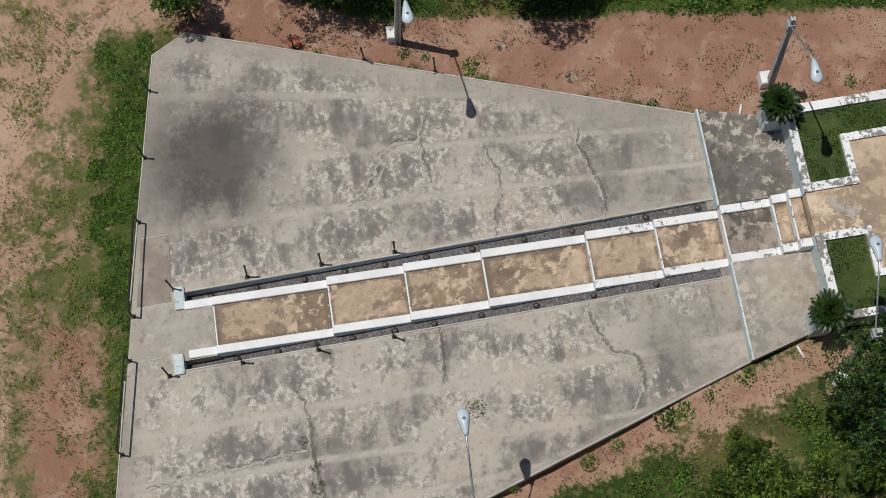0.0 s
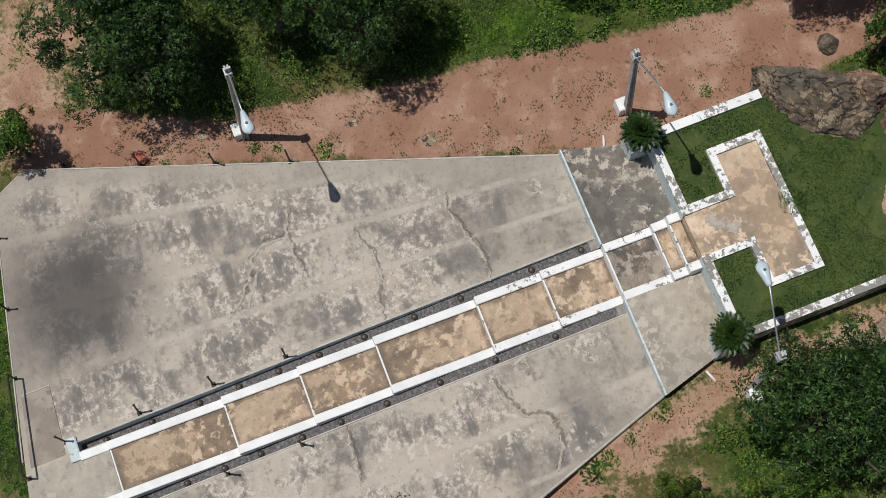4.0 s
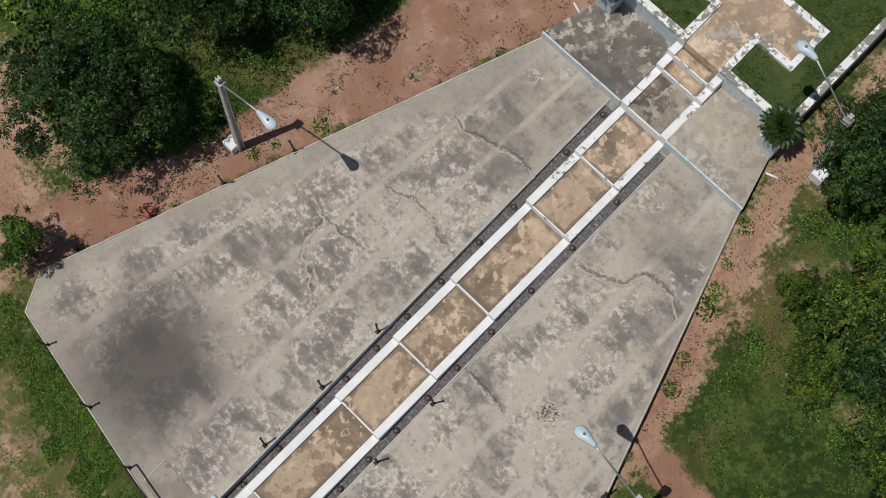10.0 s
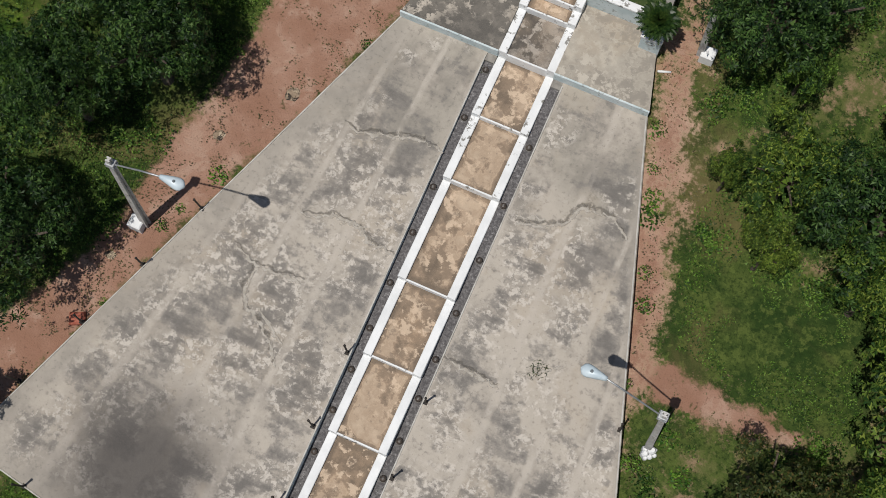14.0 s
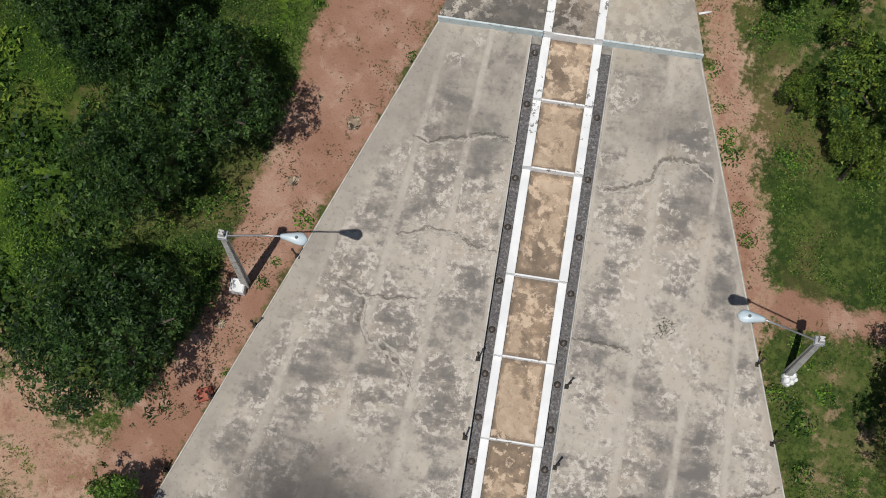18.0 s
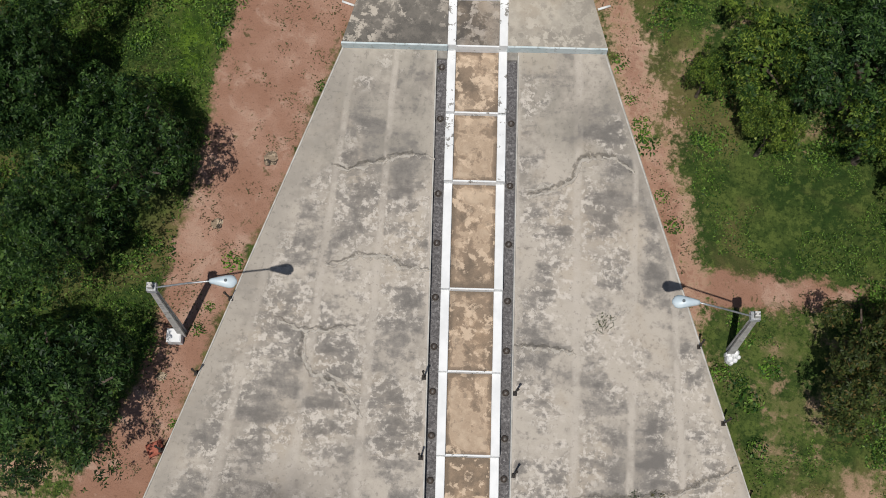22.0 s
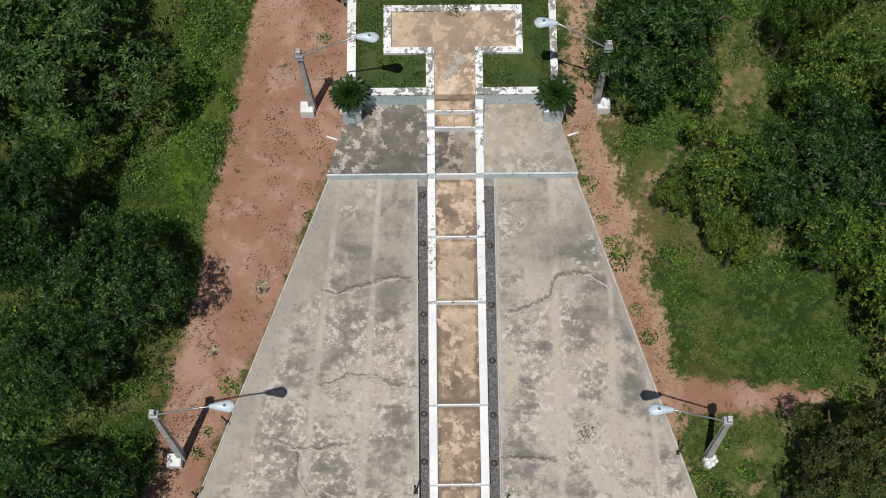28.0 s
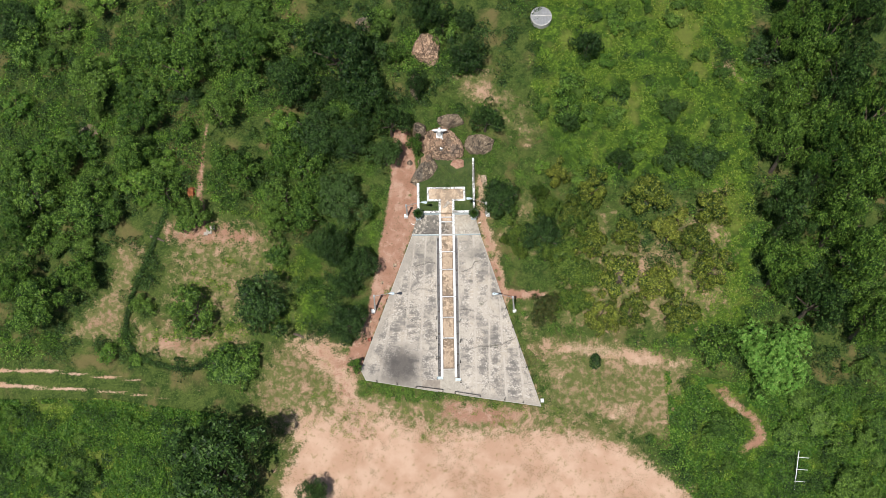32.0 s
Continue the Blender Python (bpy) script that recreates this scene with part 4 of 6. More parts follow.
# ---- street lamps ----
def build_lamp(base, top, head, label, block, rough=False):
    """A square concrete pole with a steel arm and a pale lamp head."""
    bx, by = base
    bz = ground_z(bx, by) - 0.1
    lamp = thing("street_lamp", label, "street lamp", "street lamps", at=(bx, by, bz))
    o = Vector((bx, by, bz))
    t, h = Vector(top) - o, Vector(head) - o
    out = Vector((h.x - t.x, h.y - t.y, 0)).normalized()
    side = Vector((-out.y, out.x, 0))
    for a, b in (((-0.085, -0.055), (0.085, -0.055)), ((-0.085, 0.055), (0.085, 0.055))):
        verts, s = [], Shape()
        for p, k in ((Vector((0, 0, 0)), 1.0), (t, 0.62)):
            for u, v in ((-0.09, -0.028), (0.09, -0.028), (0.09, 0.028), (-0.09, 0.028)):
                c = (a[1] + b[1]) / 2 * 1.1
                verts.append(p + out * u * k + side * (c + v) * k)
        s.add(verts, [(3, 2, 1, 0), (4, 5, 6, 7)] + [(i, (i + 1) % 4, 4 + (i + 1) % 4, 4 + i) for i in range(4)])
        part("pole_flange", s, M_POLE, lamp)
    s = Shape()
    verts = []
    for p, k in ((Vector((0, 0, 0)), 1.0), (t * 0.995, 0.62)):
        for u, v in ((-0.045, -0.05), (0.045, -0.05), (0.045, 0.05), (-0.045, 0.05)):
            verts.append(p + out * u * k + side * v * k)
    s.add(verts, [(3, 2, 1, 0), (4, 5, 6, 7)] + [(i, (i + 1) % 4, 4 + (i + 1) % 4, 4 + i) for i in range(4)])
    part("pole_web", s, M_POLE, lamp)
    e = t - Vector((0, 0, 0.25))
    mid = e.lerp(h, 0.5) + Vector((0, 0, 0.10))
    part("arm", Shape().tube([e - out * 0.12, e + out * 0.1, mid, h - out * 0.30], 0.022, 8), M_GALV, lamp, "thin galvanised arm", True)
    for dz in (0.22, 0.34):
        part("clamp", Shape().box(t.x - 0.11, t.x + 0.11, t.y - 0.10, t.y + 0.10, t.z - dz - 0.02, t.z - dz + 0.02), M_GALV, lamp)
    # shell: a long drop, blunt at the far end
    rings, verts, faces = 11, [], []
    for i in range(rings):
        q = i / (rings - 1)
        w = 0.122 * (0.42 + 1.15 * q) * math.sqrt(max(1 - (max(q - 0.62, 0) / 0.385) ** 2, 0.02)) if q > 0 else 0.05
        hh = 0.085 * (0.5 + 0.8 * math.sin(math.pi * min(q * 0.8 + 0.15, 1)))
        c = h + out * (-0.30 + 0.58 * q) + Vector((0, 0, 0.02 * math.sin(math.pi * q)))
        for k in range(12):
            a = 2 * math.pi * k / 12
            verts.append(c + side * w * math.cos(a) + Vector((0, 0, hh * (math.sin(a) if math.sin(a) > 0 else 0.45 * math.sin(a)))))
    for i in range(rings - 1):
        for k in range(12):
            q = (k + 1) % 12
            faces.append((i * 12 + k, i * 12 + q, i * 12 + 12 + q, i * 12 + 12 + k))
    faces += [tuple(range(12))[::-1], tuple(range((rings - 1) * 12, rings * 12))]
    shell = part("lamp_head", Shape().add(verts, faces), M_HEAD, lamp, "pale blue drop shaped lamp shell", True)
    part("photocell", Shape().lathe([(0.035, 0), (0.035, 0.03), (0.022, 0.045)], 10, h + out * 0.05 + Vector((0, 0, 0.095))), M_CELL, shell, "small dark light sensor")
    part("lens", Shape().lathe([(0.02, -0.05), (0.09, -0.025), (0.10, 0.0)], 12, h + out * 0.10 + Vector((0, 0, -0.03))), M_LENS, shell)
    b = thing("white_block", "rough whitewashed mortar clump at a lamp pole's foot" if rough else "whitewashed concrete block at the foot of a lamp pole", "concrete block", "lamp foot blocks")
    x, y = bx + block[0], by + block[1]
    g = ground_z(x, y)
    if rough:
        for dx, dy, w, d, z in ((-0.10, 0.05, 0.08, 0.1, 0.16), (0.06, 0.06, 0.11, 0.1, 0.24), (0.07, -0.09, 0.07, 0.1, 0.10), (-0.07, -0.07, 0.10, 0.1, 0.18), (0.16, -0.01, 0.06, 0.1, 0.09), (-0.02, -0.15, 0.06, 0.1, 0.08), (0.14, 0.12, 0.05, 0.1, 0.07)):
            part("lump", Shape().lathe([(w * 1.1, -0.2), (w, 0.1 * z), (w * 0.9, z * 0.7), (w * 0.5, z)], 7, (x + dx, y + dy, g)), M_FLAKED, b)
    else:
        part("block", Shape().box(x - 0.18, x + 0.18, y - 0.17, y + 0.17, g - 0.2, g + 0.36, 0.03), M_WHITE, b)


build_lamp((-7.12, 2.80), (-7.00, 2.95, 4.75), (-5.32, 2.95, 5.22), "leaning concrete lamp pole with pale head beside the earth path", (-0.16, -0.10))
build_lamp((-3.90, 12.30), (-3.92, 11.96, 4.98), (-2.16, 11.85, 5.80), "concrete lamp pole beside the cycad and garden wall", (-0.14, -0.10))
build_lamp((6.42, 2.72), (6.12, 2.75, 4.40), (4.40, 2.77, 5.24), "leaning concrete lamp pole on the grassy bank", (0.04, -0.12), True)
build_lamp((3.90, 12.30), (3.78, 12.06, 5.10), (2.14, 12.15, 5.90), "concrete lamp pole under the tree by the garden", (0.18, -0.06))

# ---- guard posts and handrails ----
GROUP = "iron guard posts"


def build_post(x, y, lean):
    p = thing("guard_post", "short black iron guard post bolted to the slab", "post", GROUP, at=(x, y, slope(y)))
    part("post", Shape().tube([(0, 0, 0), (lean[0] * 0.6, lean[1] * 0.6, 0.5), (lean[0], lean[1], 0.82)], 0.024, 7), M_IRON, p)
    part("foot_plate", Shape().box(-0.06, 0.06, -0.06, 0.06, 0, 0.012, 0.003), M_IRON, p)
    part("cap", Shape().lathe([(0.03, 0), (0.036, 0.02), (0.02, 0.045)], 8, (lean[0], lean[1], 0.82)), M_IRON, p)


for x, y in ((-8.22, -1.98), (-7.46, -0.06), (-6.70, 1.82), (-5.96, 3.68), (-6.95, -4.18), (-5.00, -4.48), (-1.16, -4.02), (-1.15, -2.05), (-1.14, -0.07), (-1.12, 1.87),
             (1.13, -4.35), (1.11, -2.42), (1.11, -0.43), (1.11, 1.54), (5.64, 2.80), (6.22, 0.95), (6.84, -1.00), (7.46, -2.95), (5.30, -6.08), (7.05, -6.35)):
    build_post(x, y, (rng_py.uniform(-0.05, 0.05), rng_py.uniform(-0.05, 0.05)))


def build_rail(a, b):
    r = thing("handrail", "low black iron handrail at the foot of the slab", "handrail", "handrails", at=(a[0], a[1], slope(a[1])))
    d = Vector((b[0] - a[0], b[1] - a[1], slope(b[1]) - slope(a[1])))
    part("rail", Shape().tube([(0, 0, 0.64), d * 0.5 + Vector((0, 0, 0.63)), d + Vector((0, 0, 0.64))], 0.026, 8), M_IRON, r)
    for p in (Vector((0, 0, 0)), d):
        part("post", Shape().tube([p, p + Vector((0, 0, 0.64))], 0.024, 7), M_IRON, r)
        part("foot_plate", Shape().box(p.x - 0.06, p.x + 0.06, p.y - 0.06, p.y + 0.06, p.z, p.z + 0.012, 0.003), M_IRON, r)


build_rail((-3.19, -4.80), (-0.62, -5.16))
build_rail((0.55, -5.36), (2.95, -5.76))

# ---- round lights in the gravel ----
ball = None
for side, rows in ((-1, (-3.1, -1.87, -0.58, 0.50, 1.57, 2.67, 3.89, 5.25, 6.50, 8.42, 9.76)), (1, (-2.6, -1.5, -0.50, 0.47, 1.58, 2.61, 3.84, 5.26, 6.74, 8.34))):
    for y in rows:
        at = (side * 0.90, y, slope(y) - (0.40 + (y + 4.0) * (0.08 - 0.40) / 14.0))
        if ball is None:
            ball = thing("ground_light", "round brown ground light set in the gravel", "ground light", "ground lights", at=at)
            part("globe", Shape().lathe([(0.02, -0.03), (0.075, 0.0), (0.088, 0.045), (0.070, 0.09), (0.035, 0.112)], 14), M_BALL, ball, "", True)
            part("rim", Shape().lathe([(0.095, -0.02), (0.10, 0.012), (0.088, 0.018)], 14), M_RING, ball, "dull metal rim")
            part("knob", Shape().lathe([(0.03, 0.108), (0.026, 0.125), (0.01, 0.13)], 8), M_RING, ball)
        else:
            copy_thing(ball, pose(*at))

# ---- boulders, statue and plaque ----
def build_boulder(at, size, seed, label, turn=0.0, rough=0.20, detail=4, flat=0.45, material=None):
    """A weathered boulder: broken planes, ledges and seams on a lumpy mass."""
    bm = bmesh.new()
    bmesh.ops.create_icosphere(bm, subdivisions=detail, radius=1.0)
    o = Vector((seed * 7.3, seed * 3.1, seed * 1.7))
    rng = random.Random(int(seed * 31))
    planes = []
    for _ in range(17):
        n = Vector((rng.gauss(0, 1), rng.gauss(0, 1), abs(rng.gauss(0, 0.8)))).normalized()
        planes.append((n, rng.uniform(0.60, 0.90)))
    for v in bm.verts:
        d = v.co.normalized()
        k = 1.06 + rough * 1.0 * noise.noise(d * 1.2 + o) + rough * 0.6 * noise.noise(d * 2.6 + o)
        for n, far in planes:
            c = d.dot(n)
            if c > 0.05:
                cut = far / c
                if k > cut:
                    k = cut + (k - cut) * 0.10
        ridge = 1 - abs(noise.noise(Vector((d.x * 3.4, d.y * 1.8, d.z * 5.0)) + o))
        k -= rough * 0.32 * max(0.0, ridge - 0.90) / 0.10
        k += rough * (0.22 * noise.noise(d * 6 + o) + 0.16 * noise.noise(d * 13 + o) + 0.09 * noise.noise(d * 29 + o))
        p = d * k
        v.co = Vector((p.x * size[0], p.y * size[1], p.z * size[2]))
    me = bpy.data.meshes.new("boulder")
    bm.to_mesh(me)
    bm.free()
    me.materials.append(material or (M_STONE if max(size) < 0.8 else M_ROCK))
    ob = new("boulder", me)
    ob.matrix_basis = pose(*at, 0, 0, turn)
    return tagged(ob, label, "boulder", "boulders")


build_boulder((-0.55, 19.3, 2.2), (2.3, 2.15, 2.3), 1, "large brown weathered boulder bearing the statue", detail=6, material=M_ROCK_TAN)
build_boulder((-2.05, 16.75, 1.9), (1.95, 1.15, 1.1), 2, "grey brown boulder at the corner of the lawn", 42, detail=5)
build_boulder((3.2, 19.6, 2.2), (1.55, 1.2, 1.3), 3, "dark grey cracked boulder beside the big one", -10, detail=5)
build_boulder((-1.95, 17.75, 1.9), (0.95, 0.85, 1.15), 14, "brown boulder wedged below the big one", 40, detail=5, material=M_ROCK_TAN)
build_boulder((-2.6, 20.9, 2.3), (0.95, 0.9, 1.2), 4, "grey boulder half hidden under trees", detail=4)
build_boulder((0.5, 21.9, 2.4), (1.5, 0.8, 1.0), 5, "dark low ridge of rock behind the statue", 8, detail=5)
build_boulder((-3.62, 17.75, 1.6), (0.33, 0.33, 0.36), 6, "small dark rounded stone on the earth path", detail=4, material=M_ROCK)
build_boulder((3.75, 15.9, 1.4), (0.42, 0.75, 0.35), 7, "pale broken stone under the tree", 10, detail=4)
build_boulder((1.15, 17.3, 2.17), (0.95, 0.60, 0.30), 8, "low mound of red rubble below the boulder", detail=4, rough=0.3, material=plain("red_rubble", (0.30, 0.165, 0.115), (0.42, 0.26, 0.19), 0.3, 0.95, (0.16, 0.085, 0.06), 0.06, relief=0.9))
build_boulder((-1.7, 29.9, 3.0), (1.9, 1.9, 1.9), 9, "tall brown boulder among the trees", detail=5, material=M_ROCK_TAN)
build_boulder((-3.0, 25.7, 2.6), (0.7, 1.7, 1.3), 10, "narrow grey boulder between trees", detail=4)
build_boulder((-7.6, 32.6, 3.3), (1.6, 1.0, 0.9), 11, "pale rock outcrop on the hillside", detail=4)
build_boulder((-35.8, 21.5, 1.9), (1.2, 0.9, 0.5), 12, "pale rock patch in the scrub", detail=3)
for x, y, r in ((-5.15, 7.3, 0.26), (-6.45, 5.6, 0.18), (-7.6, 1.75, 0.17), (-6.9, -1.0, 0.12)):
    build_boulder((x, y, ground_z(x, y)), (r, r * 0.9, r * 0.35), x, "flat stone lying on the red earth", detail=3)


def build_statue(at):
    """A robed figure with arms spread wide, as plain masses."""
    s = Shape()
    s.lathe([(0.24, 0), (0.25, 0.15), (0.21, 0.5), (0.19, 0.8), (0.22, 1.05), (0.20, 1.2), (0.09, 1.28), (0.07, 1.32)], 14)
    s.lathe([(0.05, 1.30), (0.10, 1.36), (0.115, 1.44), (0.10, 1.53), (0.04, 1.58)], 12)
    for sg in (-1, 1):
        s.tube([(sg * 0.12, 0, 1.17), (sg * 0.35, -0.01, 1.16), (sg * 0.58, -0.01, 1.15), (sg * 0.74, -0.02, 1.14)], [0.12, 0.105, 0.085, 0.045], 9)
        s.add([(sg * 0.14, 0.03, 1.12), (sg * 0.60, 0.02, 1.10), (sg * 0.56, 0.02, 0.90), (sg * 0.16, 0.03, 0.62), (sg * 0.14, -0.05, 1.12), (sg * 0.60, -0.05, 1.10), (sg * 0.56, -0.05, 0.90), (sg * 0.16, -0.05, 0.62)],
              [(0, 1, 2, 3), (7, 6, 5, 4), (0, 4, 5, 1), (1, 5, 6, 2), (2, 6, 7, 3), (3, 7, 4, 0)])
    ob = part("statue", s, M_STATUE, None, "", True)
    ob.matrix_basis = pose(*at)
    return tagged(ob, "white statue of a robed figure with arms spread wide", "statue")


STATUE = (-0.62, 19.72)
ped = thing("pedestal", "white square pedestal on top of the boulder", "pedestal")
part("pedestal_base", Shape().box(STATUE[0] - 0.36, STATUE[0] + 0.36, STATUE[1] - 0.36, STATUE[1] + 0.36, 3.0, 3.62, 0.02), M_STATUE, ped)
part("pedestal_top", Shape().box(STATUE[0] - 0.30, STATUE[0] + 0.30, STATUE[1] - 0.30, STATUE[1] + 0.30, 3.62, 3.95, 0.02), M_STATUE, ped)
build_statue((STATUE[0], STATUE[1], 3.95))
plq = thing("plaque", "small framed plaque fixed on the boulder", "plaque")
part("plaque_frame", Shape().box(-0.60, -0.30, 18.30, 18.62, 2.6, 3.62, 0.01), M_EDGE, plq)
part("plaque_face", Shape().box(-0.56, -0.34, 18.34, 18.58, 3.622, 3.634, 0.004), M_WHITE, plq, "pale plaque face")


# ---- trees ----
DARK_LEFT = [
    (-8.3, 6.4, 2.1, 4.8), (-9.7, 4.7, 1.7, 4.5), (-10.8, 7.8, 2.0, 5.2), (-9.5, 0.8, 2.4, 4.7), (-10.3, 12.7, 3.3, 5.4), (-12.2, 8.6, 2.0, 4.4),
    (-10.3, 26.7, 4.2, 9.0), (-14.8, 24.1, 2.7, 7.0), (-7.9, 23.1, 3.1, 7.0), (-12.6, 19.4, 3.1, 6.0), (-9.2, 19.0, 2.6, 5.0), (-5.9, 17.6, 2.1, 5.0),
    (-5.4, 20.5, 2.1, 6.0), (-17.9, 2.6, 3.6, 5.0), (-20.8, -13.4, 5.9, 12.0), (-12.7, -15.2, 1.7, 5.0), (-1.4, 31.7, 2.2, 6.0), (2.2, 27.4, 2.4, 5.0), (-2.9, 25.0, 1.3, 4.0), 
]
LIGHT_LEFT = [
    (-13.7, 11.4, 2.3, 4.6), (-15.8, 13.4, 2.3, 4.6), (-13.0, 14.2, 2.0, 4.6), (-16.8, 11.0, 1.8, 4.0), (-24.2, 2.2, 2.9, 4.4), (-24.6, 11.8, 1.9, 4.0), (-21.4, 16.4, 2.2, 4.6),
    (-16.0, 17.7, 2.4, 5.0), (-13.8, 16.1, 2.5, 4.5), (-35.0, 24.7, 3.0, 6.0), (-26.1, 26.3, 3.0, 6.0), (-30.5, 21.7, 2.6, 5.0), (-30.9, 17.6, 2.4, 5.0),
    (-38.0, 17.1, 2.2, 5.0), (-40.1, 13.7, 3.2, 5.0), (-35.0, 12.0, 3.2, 5.0), (-27.6, 14.4, 2.2, 4.0), (-19.9, 15.8, 2.1, 4.5), (-39.2, 2.7, 3.4, 6.0),
    (-41.8, 5.4, 2.7, 6.0), (-35.3, 6.1, 2.3, 5.0), (-41.5, 10.6, 2.3, 5.0), (-22.5, 22.0, 2.2, 5.0), (-19.5, 28.0, 2.6, 6.0),
]
CASHEW_NEAR = [
    (6.9, 9.5, 1.5, 3.6), (9.6, 7.6, 1.3, 4.0), (7.1, 7.7, 0.8, 3.0), (5.6, 9.2, 0.6, 2.4),
]
CASHEW = [
    (19.8, 13.0, 2.9, 4.5), (25.9, 11.8, 2.5, 4.5), (14.3, 13.8, 1.9, 4.0), (12.0, 11.2, 2.1, 4.0), (11.6, 5.9, 2.3, 4.0), (10.8, 15.4, 1.6, 4.0),
    (16.7, 5.0, 3.0, 4.0), (22.2, 1.1, 2.8, 4.0), (19.9, 4.4, 2.7, 4.0), (25.5, 5.5, 2.3, 4.0), (24.2, 8.3, 2.6, 4.0), (13.8, 8.4, 2.3, 4.0),
    (14.5, 1.4, 2.2, 4.0), (21.6, 9.4, 2.4, 4.0), (17.6, 9.4, 2.2, 4.0), (17.2, 1.6, 2.0, 3.6), (12.2, 3.0, 1.7, 3.8),
]
DARK_RIGHT = [
    (5.25, 12.85, 2.3, 4.8), (4.0, 21.0, 1.8, 4.0), (14.4, 28.8, 1.9, 4.0), (22.6, 22.1, 1.6, 3.0), (17.3, 16.9, 1.5, 3.0), (12.2, 21.0, 1.4, 3.0),
    (25.7, 16.7, 2.3, 3.0), (22.4, 17.6, 2.0, 3.0),
]
WOODS = [
    (34.1, 28.5, 2.1, 7.0), (38.5, 28.1, 3.2, 9.0), (34.3, 21.7, 3.0, 8.0), (39.4, 22.8, 3.4, 9.0), (33.4, 16.5, 3.0, 8.0), (37.5, 15.1, 3.2, 9.0),
    (41.0, 13.6, 3.2, 9.0), (33.4, 9.8, 3.1, 8.0), (37.9, 8.7, 3.3, 9.0), (42.1, 19.3, 3.2, 9.0), (32.3, 4.8, 2.8, 7.0), (35.0, 1.0, 3.2, 8.0),
    (38.8, 4.3, 3.3, 9.0), (40.1, -0.9, 3.1, 8.0), (35.6, 32.6, 2.6, 8.0), (42.0, 30.4, 3.1, 9.0), (36.4, 25.2, 3.0, 8.0), (36.0, 18.6, 2.8, 8.0),
]
SHRUBS = [
    (-8.9, -2.8, 0.85, 1.9), (26.0, -9.0, 1.6, 2.0), (32.2, -9.5, 1.7, 2.0), (-21.3, -3.1, 2.5, 2.0), (-19.1, -2.4, 1.7, 2.0), (-25.2, 12.1, 2.0, 3.0),
    (-25.8, 20.5, 1.3, 2.5), (12.3, 22.3, 1.9, 3.2), (17.0, 22.0, 1.2, 1.6), (12.4, 25.5, 1.6, 2.0), (17.8, 24.8, 1.1, 2.0), (16.5, 21.4, 0.8, 1.5), (9.8, 22.7, 1.0, 1.5), (-29.7, 3.3, 1.3, 1.8),
    (-16.6, 8.2, 1.4, 1.8), (-3.0, 18.9, 1.0, 3.0), (25.5, -2.2, 2.2, 4.0), (35.0, -8.4, 1.7, 1.5), (36.9, -14.9, 2.0, 3.0), (-4.9, 28.6, 1.2, 2.5), (6.4, 12.2, 0.7, 2.2),
]


def crown_mesh(name, seed, rosettes, leaves, long, wide, material, flat=0.72, lumps=26, inner=1300, simple=False):
    """A crown about one metre in radius: leaf rosettes on lumpy boughs, with gaps between, over an inner mass of leaves."""
    rng = np.random.default_rng(seed)

    def dome(n, low):
        c, a = rng.uniform(low, 1.0, n), rng.uniform(0, 2 * np.pi, n)
        r = np.sqrt(1 - c * c)
        return np.stack([r * np.cos(a), r * np.sin(a), c], 1), a

    bough, a = dome(lumps, -0.25)
    reach = rng.uniform(0.40, 1.02, lumps) * (1 + 0.16 * np.sin(3 * a + seed) + 0.09 * np.sin(5 * a + 2 * seed))
    mid, size = bough * reach[:, None], rng.uniform(0.14, 0.30, lumps)
    which = rng.integers(0, lumps, rosettes)
    out, _ = dome(rosettes, -0.3)
    heart = mid[which] + out * (size[which] * rng.uniform(0.70, 1.25, rosettes))[:, None]
    face = out * 1.0 + bough[which] * 0.25 + np.array([0, 0, 0.12])
    face /= np.linalg.norm(face, axis=1, keepdims=True)
    one = np.cross(face, rng.normal(0, 1, (rosettes, 3)))
    one /= np.linalg.norm(one, axis=1, keepdims=True)
    two = np.cross(face, one)
    k = np.arange(leaves)
    w = 2 * np.pi * k[None] / leaves + rng.uniform(-0.35, 0.35, (rosettes, leaves))
    lift = rng.uniform(-0.10, 0.85, (rosettes, leaves))
    way = (np.cos(w)[..., None] * one[:, None] + np.sin(w)[..., None] * two[:, None]) * np.cos(lift)[..., None] + face[:, None] * np.sin(lift)[..., None]
    side = np.cross(way, face[:, None])
    side /= np.linalg.norm(side, axis=2, keepdims=True) + 1e-9
    L = long * rng.uniform(0.7, 1.25, (rosettes, leaves, 1))
    base = heart[:, None] + way * L * 0.12
    belly = base + way * L * 0.55
    tip = base + way * L - face[:, None] * L * 0.22
    if simple:
        leafs = np.stack([tip, belly + side * wide * 0.5, base - side * wide * 0.3], 2).reshape(-1, 3, 3)
    else:
        leafs = np.stack([tip, belly + side * wide * 0.5, base, belly - side * wide * 0.5], 2).reshape(-1, 4, 3)
    d, _ = dome(inner, -0.5)
    core = d * (rng.uniform(0.25, 0.62, inner) ** 0.8)[:, None]
    core[:, 2] *= 0.9
    leafs = np.concatenate([leafs, leaf_quads(core, d * 0.6 + np.array([0, 0, 0.5]), long * 1.3, wide * 1.9, rng, simple)])
    leafs[:, :, 2] *= flat
    me = quads_mesh(name, leafs)
    me.materials.append(material)
    return me


